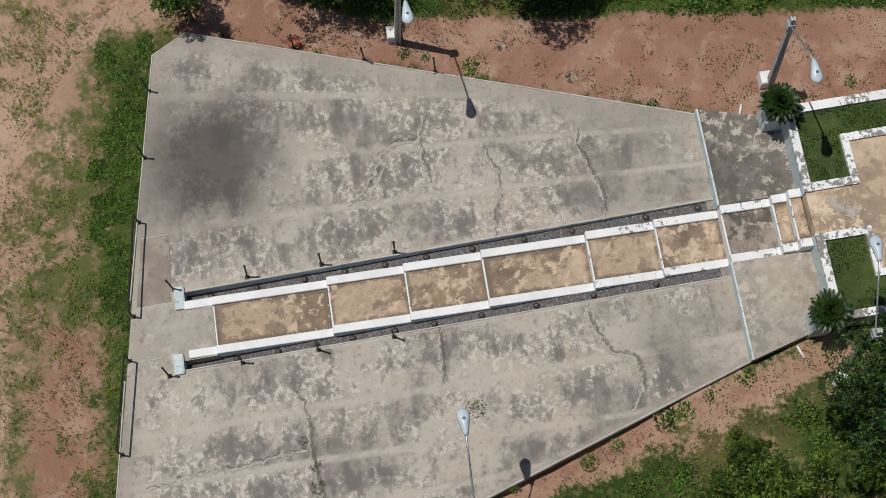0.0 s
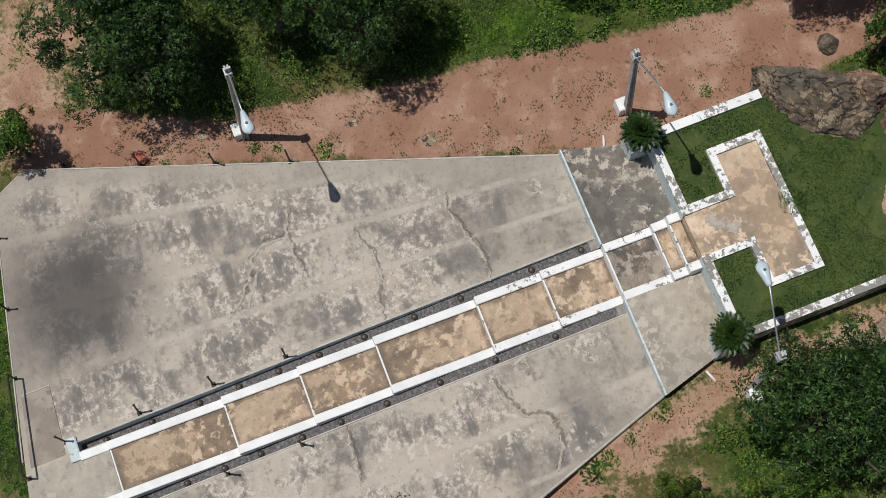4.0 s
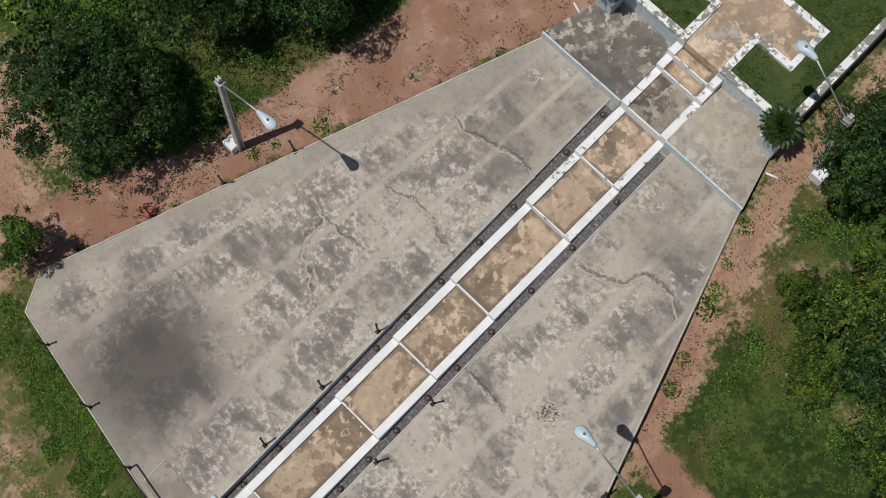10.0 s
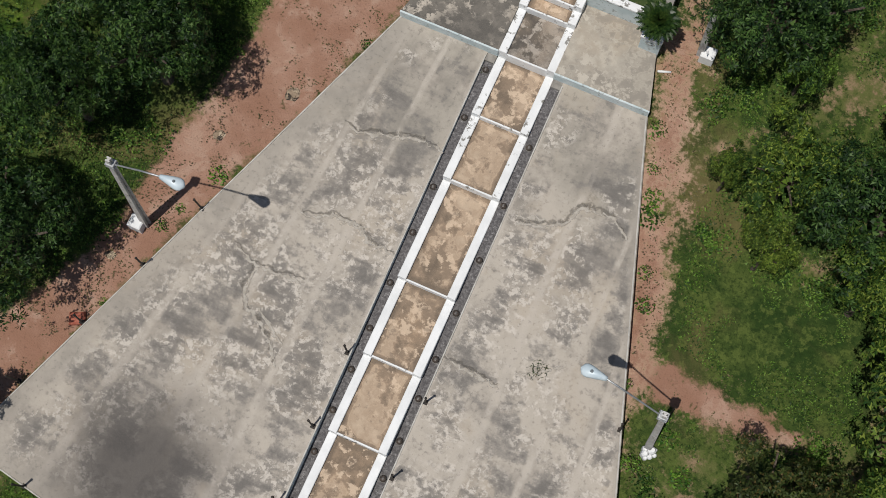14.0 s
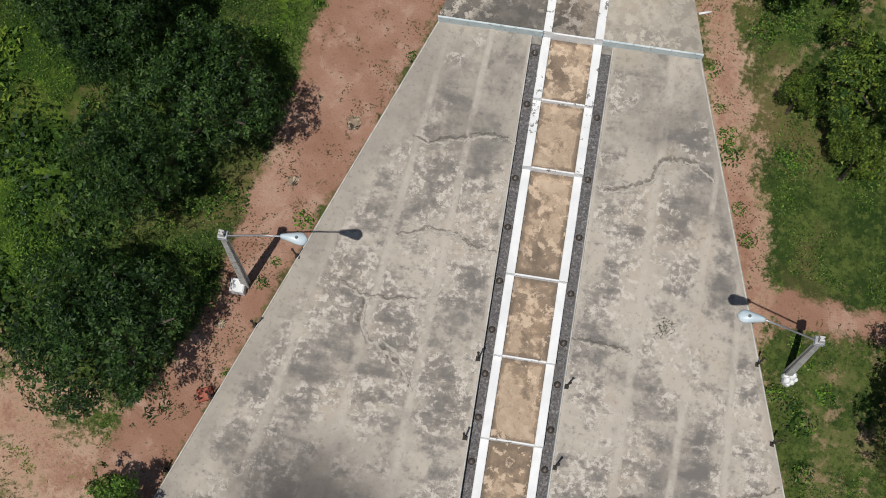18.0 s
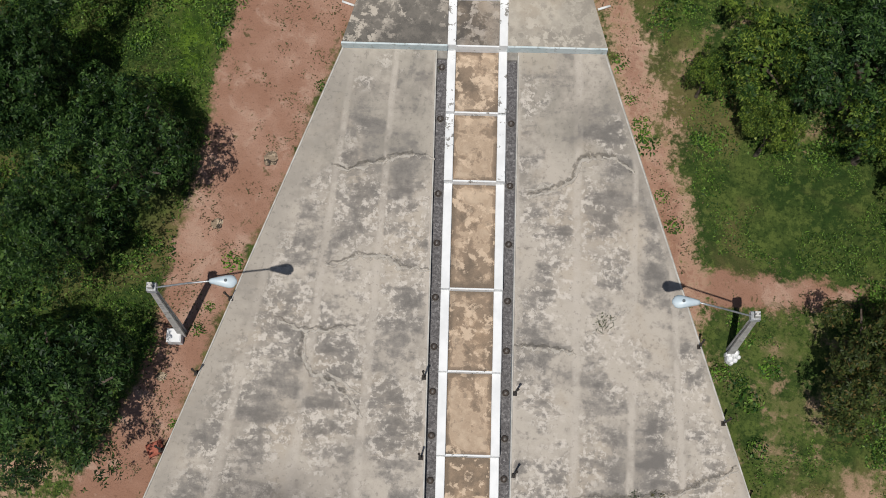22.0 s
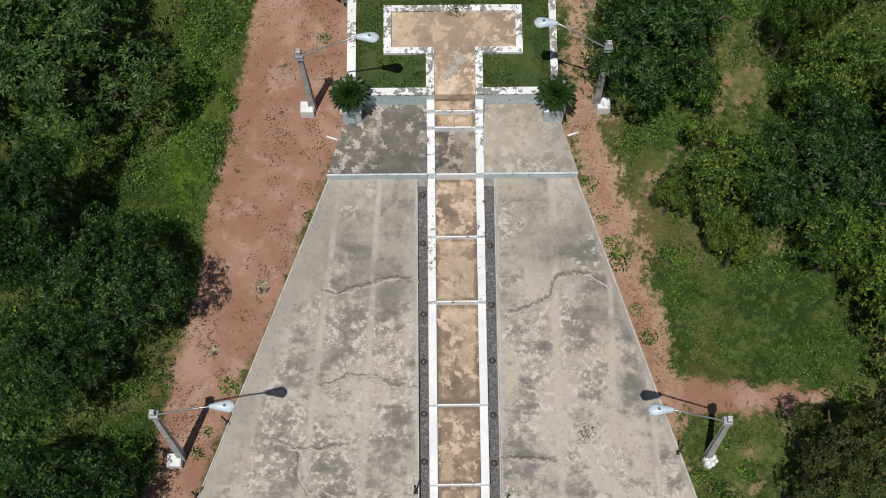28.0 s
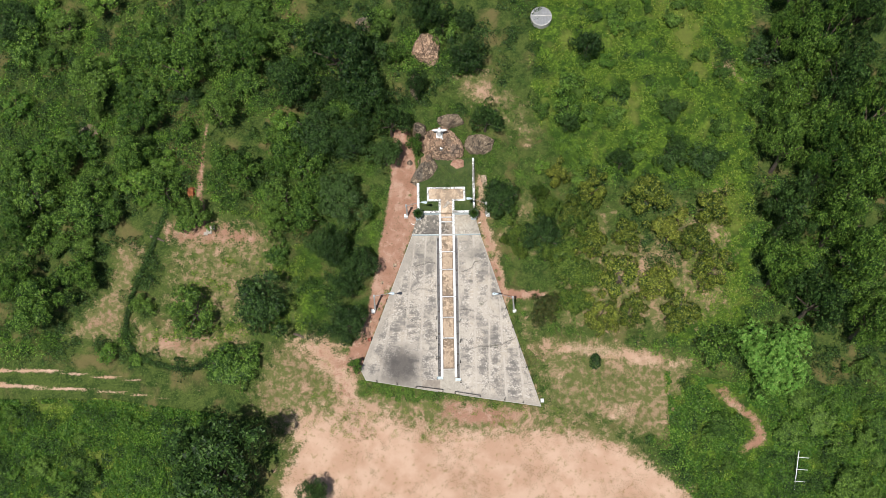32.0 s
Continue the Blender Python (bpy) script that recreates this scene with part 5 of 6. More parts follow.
def trunk_shape(seed, height):
    """A tapered trunk with limbs into a crown of radius one, standing on z = 0, crown centre at height."""
    rng = random.Random(seed)
    s = Shape()
    s.tube([(0, 0, -0.15), (0.02, 0.01, height * 0.3), (0.0, 0.03, height * 0.65)], [0.10, 0.075, 0.06], 8)
    for k in range(6):
        a = 2 * math.pi * k / 6 + rng.uniform(-0.4, 0.4)
        e = rng.uniform(0.45, 0.8)
        s.tube([(0, 0.02, height * 0.55), (0.3 * e * math.cos(a), 0.3 * e * math.sin(a), height * 0.85), (e * math.cos(a), e * math.sin(a), height + rng.uniform(0.05, 0.35))], [0.045, 0.032, 0.012], 6)
    return s


def tree_kind(label, seed, crown_args, count=3):
    made = []
    for k in range(count):
        t = thing("tree", label, "tree", at=(0, 0, -200))
        part("trunk", trunk_shape(seed + k, 1.0), M_BARK, t)
        ob = part("crown", crown_mesh("crown", seed + k, **crown_args), None, t)
        ob.matrix_basis = pose(0, 0, 1.0)
        made.append(t)
    return made


def plant(kinds, rows, group, seed):
    rng = random.Random(seed)
    for n, (x, y, r, h) in enumerate(rows):
        kind = kinds[n % len(kinds)]
        m = Matrix.LocRotScale((x, y, ground_z(x, y)), Euler((0, 0, rng.uniform(0, 6.28))), (r * 0.86, r * 0.86, h / 1.72))
        t = copy_thing(kind, m)
        tagged(t, group=group)


def clear(kinds):
    for k in kinds:
        for o in (*k.children_recursive, k):
            bpy.data.objects.remove(o)


NEAR_DARK = tree_kind("broad dark green tree with dense glossy leaves", 11, dict(rosettes=2300, leaves=9, long=0.066, wide=0.030, material=M_LEAF_DARK, lumps=46, inner=700, simple=True))
DARK = tree_kind("broad dark green tree with dense leaves", 14, dict(rosettes=1150, leaves=8, long=0.085, wide=0.046, material=M_LEAF_DARK, lumps=30, inner=160, flat=0.95, simple=True))
LIGHT = tree_kind("bushy green tree with loose leaf clumps", 21, dict(rosettes=1000, leaves=8, long=0.088, wide=0.048, material=M_LEAF_MID, lumps=24, inner=120, flat=0.95, simple=True))
NEAR_NUT = tree_kind("cashew tree with open clumps of glossy green leaves", 31, dict(rosettes=1100, leaves=9, long=0.090, wide=0.046, material=M_LEAF_NEARNUT, lumps=28, inner=400, flat=0.85, simple=True))
NUT = tree_kind("cashew tree with sunlit yellow green clumps", 34, dict(rosettes=720, leaves=8, long=0.100, wide=0.058, material=M_LEAF_CASHEW, lumps=18, inner=80, flat=0.95, simple=True))
RUST = tree_kind("dark green cashew tree with some rusty leaves", 41, dict(rosettes=1900, leaves=9, long=0.062, wide=0.034, material=M_LEAF_RUST, lumps=30, inner=600, flat=0.8, simple=True), 1)
LIME = tree_kind("tall feathery lime green tree", 51, dict(rosettes=2600, leaves=8, long=0.055, wide=0.022, material=M_LEAF_FEATHER, lumps=70, flat=0.9), 1)
SHRUB = tree_kind("low leafy green shrub", 61, dict(rosettes=420, leaves=9, long=0.135, wide=0.075, material=M_LEAF_MID, lumps=24, inner=200, flat=0.95, simple=True), 3)
BUSHES = tree_kind("rounded scrub bush with bright leaves", 71, dict(rosettes=420, leaves=9, long=0.12, wide=0.066, material=M_LEAF_LIME, lumps=24, inner=200, flat=0.95, simple=True), 2)


def beside(row):
    """Whether a tree stands close to the slab."""
    return -13.5 < row[0] < 11 and row[1] < 19.5


plant(NEAR_DARK, [r for r in DARK_LEFT if beside(r)], "trees beside the earth path", 1)
plant(DARK, [r for r in DARK_LEFT if not beside(r)], "trees beside the earth path", 1)
plant(LIGHT, LIGHT_LEFT, "trees on the western slope", 2)
plant(NEAR_NUT, CASHEW_NEAR + [(9.9, 12.0, 1.5, 4.0), (8.9, 13.7, 1.0, 4.0), (11.7, 2.9, 1.7, 4.0), (11.6, 7.9, 1.7, 4.2), (13.4, 5.2, 1.9, 4.0), (12.9, 10.6, 1.9, 4.2)] + [r for r in CASHEW if r[0] < 13 and r[1] < 8], "cashew orchard", 13)
plant(NEAR_DARK, [(9.3, 9.0, 2.35, 4.8)], "dark trees on the eastern slope", 14)
plant(NUT, [r for r in CASHEW if r[0] >= 13 or r[1] > 8], "cashew orchard", 3)
plant(NEAR_DARK, DARK_RIGHT[:1], "dark trees on the eastern slope", 4)
plant(DARK, DARK_RIGHT[1:], "dark trees on the eastern slope", 4)
plant(LIGHT + DARK[:1], [(x - 0.03 * x, y - 0.03 * (y - 9), r, h * 1.35) for x, y, r, h in WOODS], "trees at the wood's edge", 5)
plant(RUST, [(9.15, 2.1, 1.9, 4.2)], "cashew orchard", 6)
plant(LIME, [(30.1, -3.9, 4.1, 9.0)], "trees at the wood's edge", 7)
plant(SHRUB, SHRUBS, "shrubs", 8)


def wild(kinds, count, zone, r0, r1, group, seed):
    """Bushes strewn over a stretch of the hillside, clear of paths and trees."""
    rng = random.Random(seed)
    rows = []
    while len(rows) < count:
        x, y = rng.uniform(zone[0], zone[1]), rng.uniform(zone[2], zone[3])
        r = rng.uniform(r0, r1)
        one = (np.array([x]), np.array([y]))
        if any(inside(p, *one)[0] > -r for p in (SOIL_PATH, SOIL_RIGHT, SAND_FIELD, ROAD, SLAB_OUTLINE, DRY_RIGHT, LOT_A, LOT_B, LOT_C, BARE_TOP, PLOT, FOOTPATH, TRAIL, [(1, 18), (9, 18), (9, 28), (1, 27)])) or math.hypot(x - 10, y - 33) < 2.6 + r or math.hypot(x - 32.8, y + 13.5) < 2.2 + r:
            continue
        rows.append((x, y, r, r * rng.uniform(1.1, 1.7)))
    plant(kinds, rows, group, seed)


wild(LIGHT + SHRUB + DARK[:1] + BUSHES, 84, (-45, -14, 8, 38), 0.6, 2.4, "scrub on the western slope", 21)
wild(SHRUB + BUSHES, 30, (-45, -15, -19, 8), 0.6, 1.3, "scrub on the western slope", 22)
wild(SHRUB + BUSHES[:1], 60, (9, 31, 15, 38), 0.35, 1.3, "scrub on the eastern slope", 23)
wild(SHRUB, 34, (23, 44, -18, -1), 0.6, 1.5, "scrub on the eastern slope", 24)
wild(DARK + LIGHT, 16, (-24, 6, 22, 38), 1.4, 2.6, "scrub behind the rocks", 25)
wild(LIGHT[:1] + DARK[:1], 20, (32, 46, 0, 36), 1.8, 3.0, "trees at the wood's edge", 26)
clear(BUSHES + NEAR_DARK + DARK + NEAR_NUT + LIGHT + NUT + RUST + LIME + SHRUB)

# ---- cracks and spalls in the slab ----
M_CRACK = crack_material("open_crack", (0.095, 0.086, 0.072), (0.170, 0.152, 0.128), 0.38)
M_SPALL = crack_material("spalled_mortar", (0.44, 0.40, 0.345), (0.54, 0.50, 0.44), 0.75)
M_MORTAR = plain("mortar_strip", (0.40, 0.37, 0.32), (0.50, 0.47, 0.42), 0.1, 0.95, (0.24, 0.22, 0.19))


def ribbon(points, wide, lift, rng, wobble=0.07):
    """A ragged strip lying on the slab along a line."""
    pts = []
    for (ax, ay), (bx, by) in zip(points, points[1:]):
        n = max(int(math.hypot(bx - ax, by - ay) / 0.09), 2)
        pts += [(ax + (bx - ax) * k / n, ay + (by - ay) * k / n) for k in range(n)]
    pts.append(points[-1])
    pts = [(x + rng.gauss(0, wobble * 0.45), y + rng.gauss(0, wobble * 0.45)) for x, y in pts]
    s = Shape()
    verts = []
    for i, (x, y) in enumerate(pts):
        (ax, ay), (bx, by) = pts[max(i - 1, 0)], pts[min(i + 1, len(pts) - 1)]
        d = math.hypot(bx - ax, by - ay) + 1e-6
        w = wide * rng.uniform(0.35, 1.2) * (0.25 + math.sin(math.pi * (i + 0.5) / len(pts)) ** 0.5)
        nx, ny = -(by - ay) / d * w, (bx - ax) / d * w
        verts += [(x - nx, y - ny, slope(y) + lift), (x, y, slope(y) + lift + 0.006), (x + nx, y + ny, slope(y) + lift)]
    faces = []
    for i in range(len(pts) - 1):
        a = 3 * i
        faces += [(a, a + 3, a + 4, a + 1), (a + 1, a + 4, a + 5, a + 2)]
    me = s.add(verts, faces).mesh("ribbon")
    me.attributes.new("fade", "FLOAT", "POINT").data.foreach_set("value", [0.0, 1.0, 0.0] * len(pts))
    return me


rng_c = random.Random(9)
CRACKS = [
    [(-4.83, 3.25), (-4.30, 3.02), (-3.5, 3.0), (-2.88, 3.09)],
    [(-4.11, 3.02), (-4.18, 2.40), (-3.95, 1.95), (-3.40, 1.72), (-2.95, 1.28), (-2.62, 0.92)],
    [(-3.60, 7.15), (-3.25, 7.05), (-2.50, 7.28), (-1.80, 7.50), (-1.07, 7.43)],
    [(-3.71, 4.63), (-3.3, 4.70), (-2.9, 4.90), (-2.3, 4.86), (-1.7, 4.62), (-1.05, 4.55)],
    [(1.28, 6.50), (2.06, 6.71), (2.45, 7.0), (2.64, 7.51), (3.50, 7.55), (4.0, 7.15)],
    [(2.05, -1.1), (2.93, -0.85), (3.75, -0.88), (4.99, -0.74), (6.5, -0.10)],
    [(3.55, -0.95), (3.62, -1.9), (3.75, -2.7), (3.70, -3.6), (3.9, -5.2)],
    [(2.55, 2.62), (1.9, 2.72), (1.06, 2.70)],
]
for n, line in enumerate(CRACKS):
    home = slab_west if line[0][0] < 0 else slab_east
    part("crack", ribbon(line, 0.085 if n not in (1, 4, 5) else 0.135, 0.014, rng_c), M_CRACK, home, "dark open crack")
    part("crack_lip", ribbon([(x + 0.06, y - 0.075) for x, y in line], 0.110, 0.018, rng_c, 0.06), M_SPALL, home, "pale broken lip of the crack")
for line in ([(-2.9, 4.86), (-2.4, 4.84), (-2.0, 4.83)], [(2.80, 3.00), (3.2, 3.2), (3.80, 3.62)], [(1.30, 6.60), (1.7, 6.72), (2.0, 6.80)], [(-3.6, 2.0), (-3.1, 1.7), (-2.7, 1.4)]):
    home = slab_west if line[0][0] < 0 else slab_east
    part("spall", ribbon(line, 0.10, 0.020, rng_c, 0.05), M_SPALL, home, "pale broken mortar")
part("paint_spill", ribbon([(-0.35, 12.75), (-0.05, 12.95), (0.15, 13.25), (0.10, 13.45)], 0.34, 0.0, rng_c, 0.02), M_SPALL, pl, "pale spill of dried paint").location.z = 0.742
part("apron_panel", Shape().prism([(-2.66, -4.78), (-0.85, -5.05), (-0.85, -4.12), (-2.66, -4.02)], lambda x, y: slope(y) - 0.05, lambda x, y: slope(y) + 0.010), M_APRON, slab_west, "brownish worn panel")
for y0, y1, x0, x1 in ((-4.75, -4.02, -2.72, -2.69), (-5.36, -4.5, 0.60, 0.63)):
    s = Shape().prism([(x0, y0), (x1, y0), (x1, y1), (x0, y1)], lambda x, y: slope(y) - 0.05, lambda x, y: slope(y) + 0.012)
    part("mortar_line", s, M_MORTAR, slab_west if x0 < 0 else slab_east)

# ---- loose small things ----
def build_loose():
    b = thing("red_brick", "broken red brick lying at the slab's edge", "brick", at=(-7.62, -0.02, ground_z(0, -0.02)), turn=25)
    part("brick", Shape().box(-0.20, 0.20, -0.16, 0.16, -0.02, 0.12, 0.03), plain("red_clay", (0.30, 0.085, 0.055), (0.38, 0.13, 0.085), 0.06), b)
    for n, (x, y, turn, side) in enumerate(((-3.20, 11.35, 60, -1), (3.08, 11.42, 118, 1))):
        p = thing("drain_pipe", "short white drain pipe poking from the terrace", "pipe", "drain pipes", at=(x, y, 1.02))
        part("pipe", Shape().tube([(0, 0, 0.0), (side * 0.32, 0.12, -0.02)], 0.032, 10), M_WHITE, p, "", True)
    w = thing("white_block", "white concrete block at the slab's lower corner", "concrete block")
    part("block", Shape().box(8.72, 9.04, -6.35, -6.02, ground_z(0, -6) - 0.1, ground_z(0, -6) + 0.34, 0.08), M_WHITE, w)
    t = thing("round_tank", "round grey slatted tank cover in the grass", "water tank", at=(10.0, 33.0, ground_z(0, 33)))
    part("tank_wall", Shape().lathe([(1.05, -0.2), (1.08, 0.3), (1.10, 0.62), (1.02, 0.64)], 28), M_POLE, t)
    for k in range(13):
        x = -0.96 + 0.16 * k
        h = math.sqrt(max(1.04 - x * x, 0.02))
        part("slat", Shape().box(x - 0.066, x + 0.066, -h, h, 0.64, 0.70 + 0.01 * (k % 2), 0.01), M_GALV, t)
    part("beam", Shape().box(-1.05, 1.05, -0.05, 0.05, 0.712, 0.80), M_POLE, t)
    f = thing("pipe_frame", "white pipe mast with crossbars standing in the scrub", "mast", at=(32.4, -15.0, ground_z(0, -15)))
    part("mast", Shape().tube([(0, 0, 0), (0.15, 3.3, 2.6)], 0.038, 8), M_WHITE, f)
    for k in range(3):
        q = 0.25 + 0.3 * k
        part("crossbar", Shape().tube([(0.15 * q - 0.1, 3.3 * q, 2.6 * q), (0.15 * q + 1.0, 3.3 * q - 0.1, 2.6 * q)], 0.028, 6), M_WHITE, f)


build_loose()
mound = build_boulder((-25.4, 14.9, ground_z(0, 14.9) + 0.1), (0.55, 0.8, 0.9), 21, "rusty red termite mound in the scrub", detail=4, material=plain("rusty_earth", (0.26, 0.085, 0.035), (0.38, 0.15, 0.07), 0.3, 0.95, relief=0.9))
mound.name = "termite_mound"
tagged(mound, "rusty red termite mound in the scrub", "termite mound")
c = thing("rubbish_heap", "pale heap of dumped sheets beside a shrub", "rubbish", at=(-23.5, 11.0, ground_z(0, 11.0)))
for k, (x, y, w) in enumerate(((0.0, 0.0, 0.5), (0.3, 0.35, 0.4), (-0.3, -0.3, 0.35), (0.1, -0.2, 0.3))):
    part("sheet", Shape().box(x - w * 0.6, x + w * 0.6, y - w * 0.5, y + w * 0.5, 0.05 * k, 0.05 * k + 0.12, 0.03), M_PALE, c)
for a, b in (((-29.3, 10.5), (-27.9, 10.0)), ((-22.4, -1.2), (-20.6, -0.7)), ((-15.0, 0.6), (-14.0, 0.2))):
    f = thing("log", "weathered brown log lying on the ground", "log", "fallen logs", at=(a[0], a[1], ground_z(0, a[1])))
    part("trunk", Shape().tube([(0, 0, 0.12), ((b[0] - a[0]) * 0.5, (b[1] - a[1]) * 0.5 + 0.06, 0.14), (b[0] - a[0], b[1] - a[1], 0.1)], [0.14, 0.12, 0.09], 8), M_BARK, f)

# ---- plants ----
rng_n = np.random.default_rng(77)


def tuft_mesh(seed, leaves, long, wide, high, material):
    rng = np.random.default_rng(seed)
    a, r = rng.uniform(0, 2 * np.pi, leaves), rng.uniform(0, 1, leaves) ** 0.6
    pts = np.stack([r * np.cos(a), r * np.sin(a), high * rng.uniform(0.1, 1, leaves) * (1.1 - r)], 1)
    me = quads_mesh("leaves", leaf_quads(pts, np.stack([np.cos(a) * r, np.sin(a) * r, np.ones(leaves)], 1), long, wide, rng))
    me.materials.append(material)
    return me


TUFTS = [tuft_mesh(k, 90, 0.30, 0.15, 0.6, M_LEAF_LIME if k % 2 else M_LEAF_MID) for k in range(4)]
for n, (x, y, r) in enumerate(((-3.95, 9.25, 0.20), (-5.98, 4.66, 0.30), (-6.75, 2.95, 0.22), (-6.5, 3.5, 0.16), (3.60, 10.05, 0.32), (4.22, 8.45, 0.28), (4.35, 7.95, 0.36), (4.30, 8.15, 0.2),
                               (5.05, 5.85, 0.25), (5.85, 2.10, 0.22), (-3.62, 14.4, 0.22), (-7.2, 0.6, 0.16), (4.75, 6.6, 0.2), (5.35, 3.9, 0.18), (3.95, 9.1, 0.2), (6.75, 3.1, 0.32), (6.9, 1.6, 0.4), (6.2, 2.2, 0.25), (6.6, 2.0, 0.3), (6.5, 3.5, 0.22), (7.1, 0.4, 0.3), (7.4, 2.4, 0.35))):
    w = thing("weed", "leafy green weed on the bare earth", "weed", "weeds by the slab", at=(x, y, ground_z(x, y)), turn=n * 47)
    ob = part("leaves", TUFTS[n % 4], None, w)
    ob.scale = (r, r, r)
DEADW = [tuft_mesh(20 + k, 70, 0.42, 0.05, 0.7, M_LEAF_RUST) for k in range(2)]
for n, (x, y, r) in enumerate(((3.30, 3.32, 0.30), (4.05, -0.83, 0.20), (4.64, -0.86, 0.26), (3.40, -1.10, 0.15), (-0.98, 9.75, 0.10))):
    w = thing("dry_weed", "dry brown weed growing from a crack", "weed", "weeds in the cracks", at=(x, y, slope(y) + (0.0 if n < 4 else -0.09)), turn=n * 61)
    ob = part("stalks", DEADW[n % 2], None, w)
    ob.scale = (r, r, r)
w = thing("grass_tuft", "tuft of long grass hanging over the plaza kerb", "grass tuft", at=(0.05, 14.85, PLAZA + 0.28))
part("blades", tuft_mesh(40, 260, 0.30, 0.035, 0.55, M_LEAF_MID), None, w).scale = (0.42, 0.36, 0.35)


def scatter(name, label, material, n, size, zone, long, wide, high, mound=None, seed=1):
    """Many small leaves over a zone of the ground, in mounds or evenly, as one mesh."""
    rng = np.random.default_rng(seed)
    x0, x1, y0, y1 = size
    pts = np.zeros((0, 3))
    if mound:
        count, r0, r1, per = mound
        cx, cy = rng.uniform(x0, x1, count * 3), rng.uniform(y0, y1, count * 3)
        keep = zone(cx, cy)[: count * 3]
        cx, cy = cx[keep][:count], cy[keep][:count]
        r = rng.uniform(r0, r1, len(cx))
        which = np.repeat(np.arange(len(cx)), per)
        a, q = rng.uniform(0, 2 * np.pi, len(which)), rng.uniform(0, 1, len(which)) ** 0.5
        lob = 1 + 0.25 * np.sin(3 * a + which)
        x, y = cx[which] + r[which] * q * lob * np.cos(a), cy[which] + r[which] * q * lob * np.sin(a)
        z = high * r[which] * (1 - q * q) * rng.uniform(0.75, 1.05, len(which))
        face = np.stack([np.cos(a) * q, np.sin(a) * q, np.full(len(which), 0.9)], 1)
    else:
        x, y = rng.uniform(x0, x1, n * 4), rng.uniform(y0, y1, n * 4)
        keep = zone(x, y)
        x, y = x[keep][:n], y[keep][:n]
        z = rng.uniform(0, high, len(x))
        face = np.tile([0.0, 0.0, 0.8], (len(x), 1))
    pts = np.stack([x, y, S * y - 0.13 + 0.10 * np.sin(x * 0.31 + 1.0) * np.sin(y * 0.27) * (np.hypot(x, y - 5) > 14) + z + 0.02], 1)
    me = quads_mesh(name, leaf_quads(pts, face, long, wide, rng, True))
    me.materials.append(material)
    return tagged(new(name, me), label, "vegetation", kind="stuff")


def patchy(x, y, size, cut, seed):
    """Whether a lumpy random field, of about that size and between 0 and 1, is over cut."""
    table = np.random.default_rng(seed).uniform(0, 1, (128, 128))
    total, weight = np.zeros(x.shape), 0.0
    for octave, w in ((1, 1.0), (2.1, 0.6), (4.3, 0.4)):
        u, v = x / size * octave + 500, y / size * octave + 500
        i, j = np.floor(u).astype(int), np.floor(v).astype(int)
        fu, fv = u - i, v - j
        fu, fv = fu * fu * (3 - 2 * fu), fv * fv * (3 - 2 * fv)
        t = lambda a, b: table[(i + a) % 128, (j + b) % 128]
        total += w * ((t(0, 0) * (1 - fu) + t(1, 0) * fu) * (1 - fv) + (t(0, 1) * (1 - fu) + t(1, 1) * fu) * fv)
        weight += w
    return total / weight > cut


BARE = (SOIL_PATH, SOIL_RIGHT, SAND_FIELD, TRAIL, ROAD, SLAB_OUTLINE, LOT_B)


def green_zone(x, y, gap=0.25):
    ok = np.ones(x.shape, bool)
    for p in BARE:
        ok &= inside(p, x, y) < -gap
    return ok


def scrub_zone(x, y):
    ok = green_zone(x, y, 0.8) & (inside([(4, 3.5), (10.6, 3.5), (11.5, 7.4), (5, 7.6)], x, y) < 0) & (inside(DRY_RIGHT, x, y) < -0.3)
    ok &= (inside(LOT_A, x, y) < 0) & (inside(LOT_C, x, y) < 0) & (inside(PLOT, x, y) < 0) & (inside(FOOTPATH, x, y) < -0.3)
    orchard = (inside(SCRUB_SOIL, x, y) > 0) 
    return ok & (~orchard | patchy(x, y, 4, 0.68, 3)) & ((inside(LUSH[0], x, y) < 0.5) | patchy(x, y, 3, 0.64, 14)) & (inside(BARE_TOP, x, y) < -0.5)


scatter("undergrowth", "dense low scrub of mixed green leaves on the slopes", M_LEAF_DARK, 0, (-46, 46, -20, 40), lambda x, y: scrub_zone(x, y) & ((x < -10.2) | (x > 12) | (y > 22)), 0.18, 0.100, 0.8, (1700, 0.4, 1.3, 200), 3)
scatter("bright_undergrowth", "bright green creepers covering the ground", M_LEAF_LIME, 0, (-46, 46, -20, 40), lambda x, y: scrub_zone(x, y) & patchy(x, y, 9, 0.48, 5) & ((x < -17) | (x > 16) | (y > 27)), 0.19, 0.110, 0.55, (1000, 0.5, 1.5, 170), 4)
scatter("meadow_grass", "rough green grass", M_LEAF_MID, 300000, (-20, 18, -8, 28), lambda x, y: green_zone(x, y, 0.05) & (((inside(EAST_VERGE, x, y) < 0) & (inside(CLEARING, x, y) < 0)) | patchy(x, y, 0.8, 0.56, 32)) & (inside(BRANCH, x, y) < 0) & patchy(x, y, 1.6, 0.38, 2), 0.075, 0.026, 0.05, None, 6)
scatter("verge_creepers", "leafy green creepers and weeds between trees and path", M_LEAF_MID, 0, (-13.5, 14, -1, 24), lambda x, y: green_zone(x, y, 0.1) & (inside(GRASS_PATCH, x, y) < 0) & (inside(CLEARING, x, y) < -0.1) & (inside(DRY_RIGHT, x, y) < 0) & (inside(EAST_VERGE, x, y) < 0) & (inside(BRANCH, x, y) < -0.1) & patchy(x, y, 2.2, 0.44, 22), 0.085, 0.050, 0.55, (900, 0.18, 0.50, 110), 23)
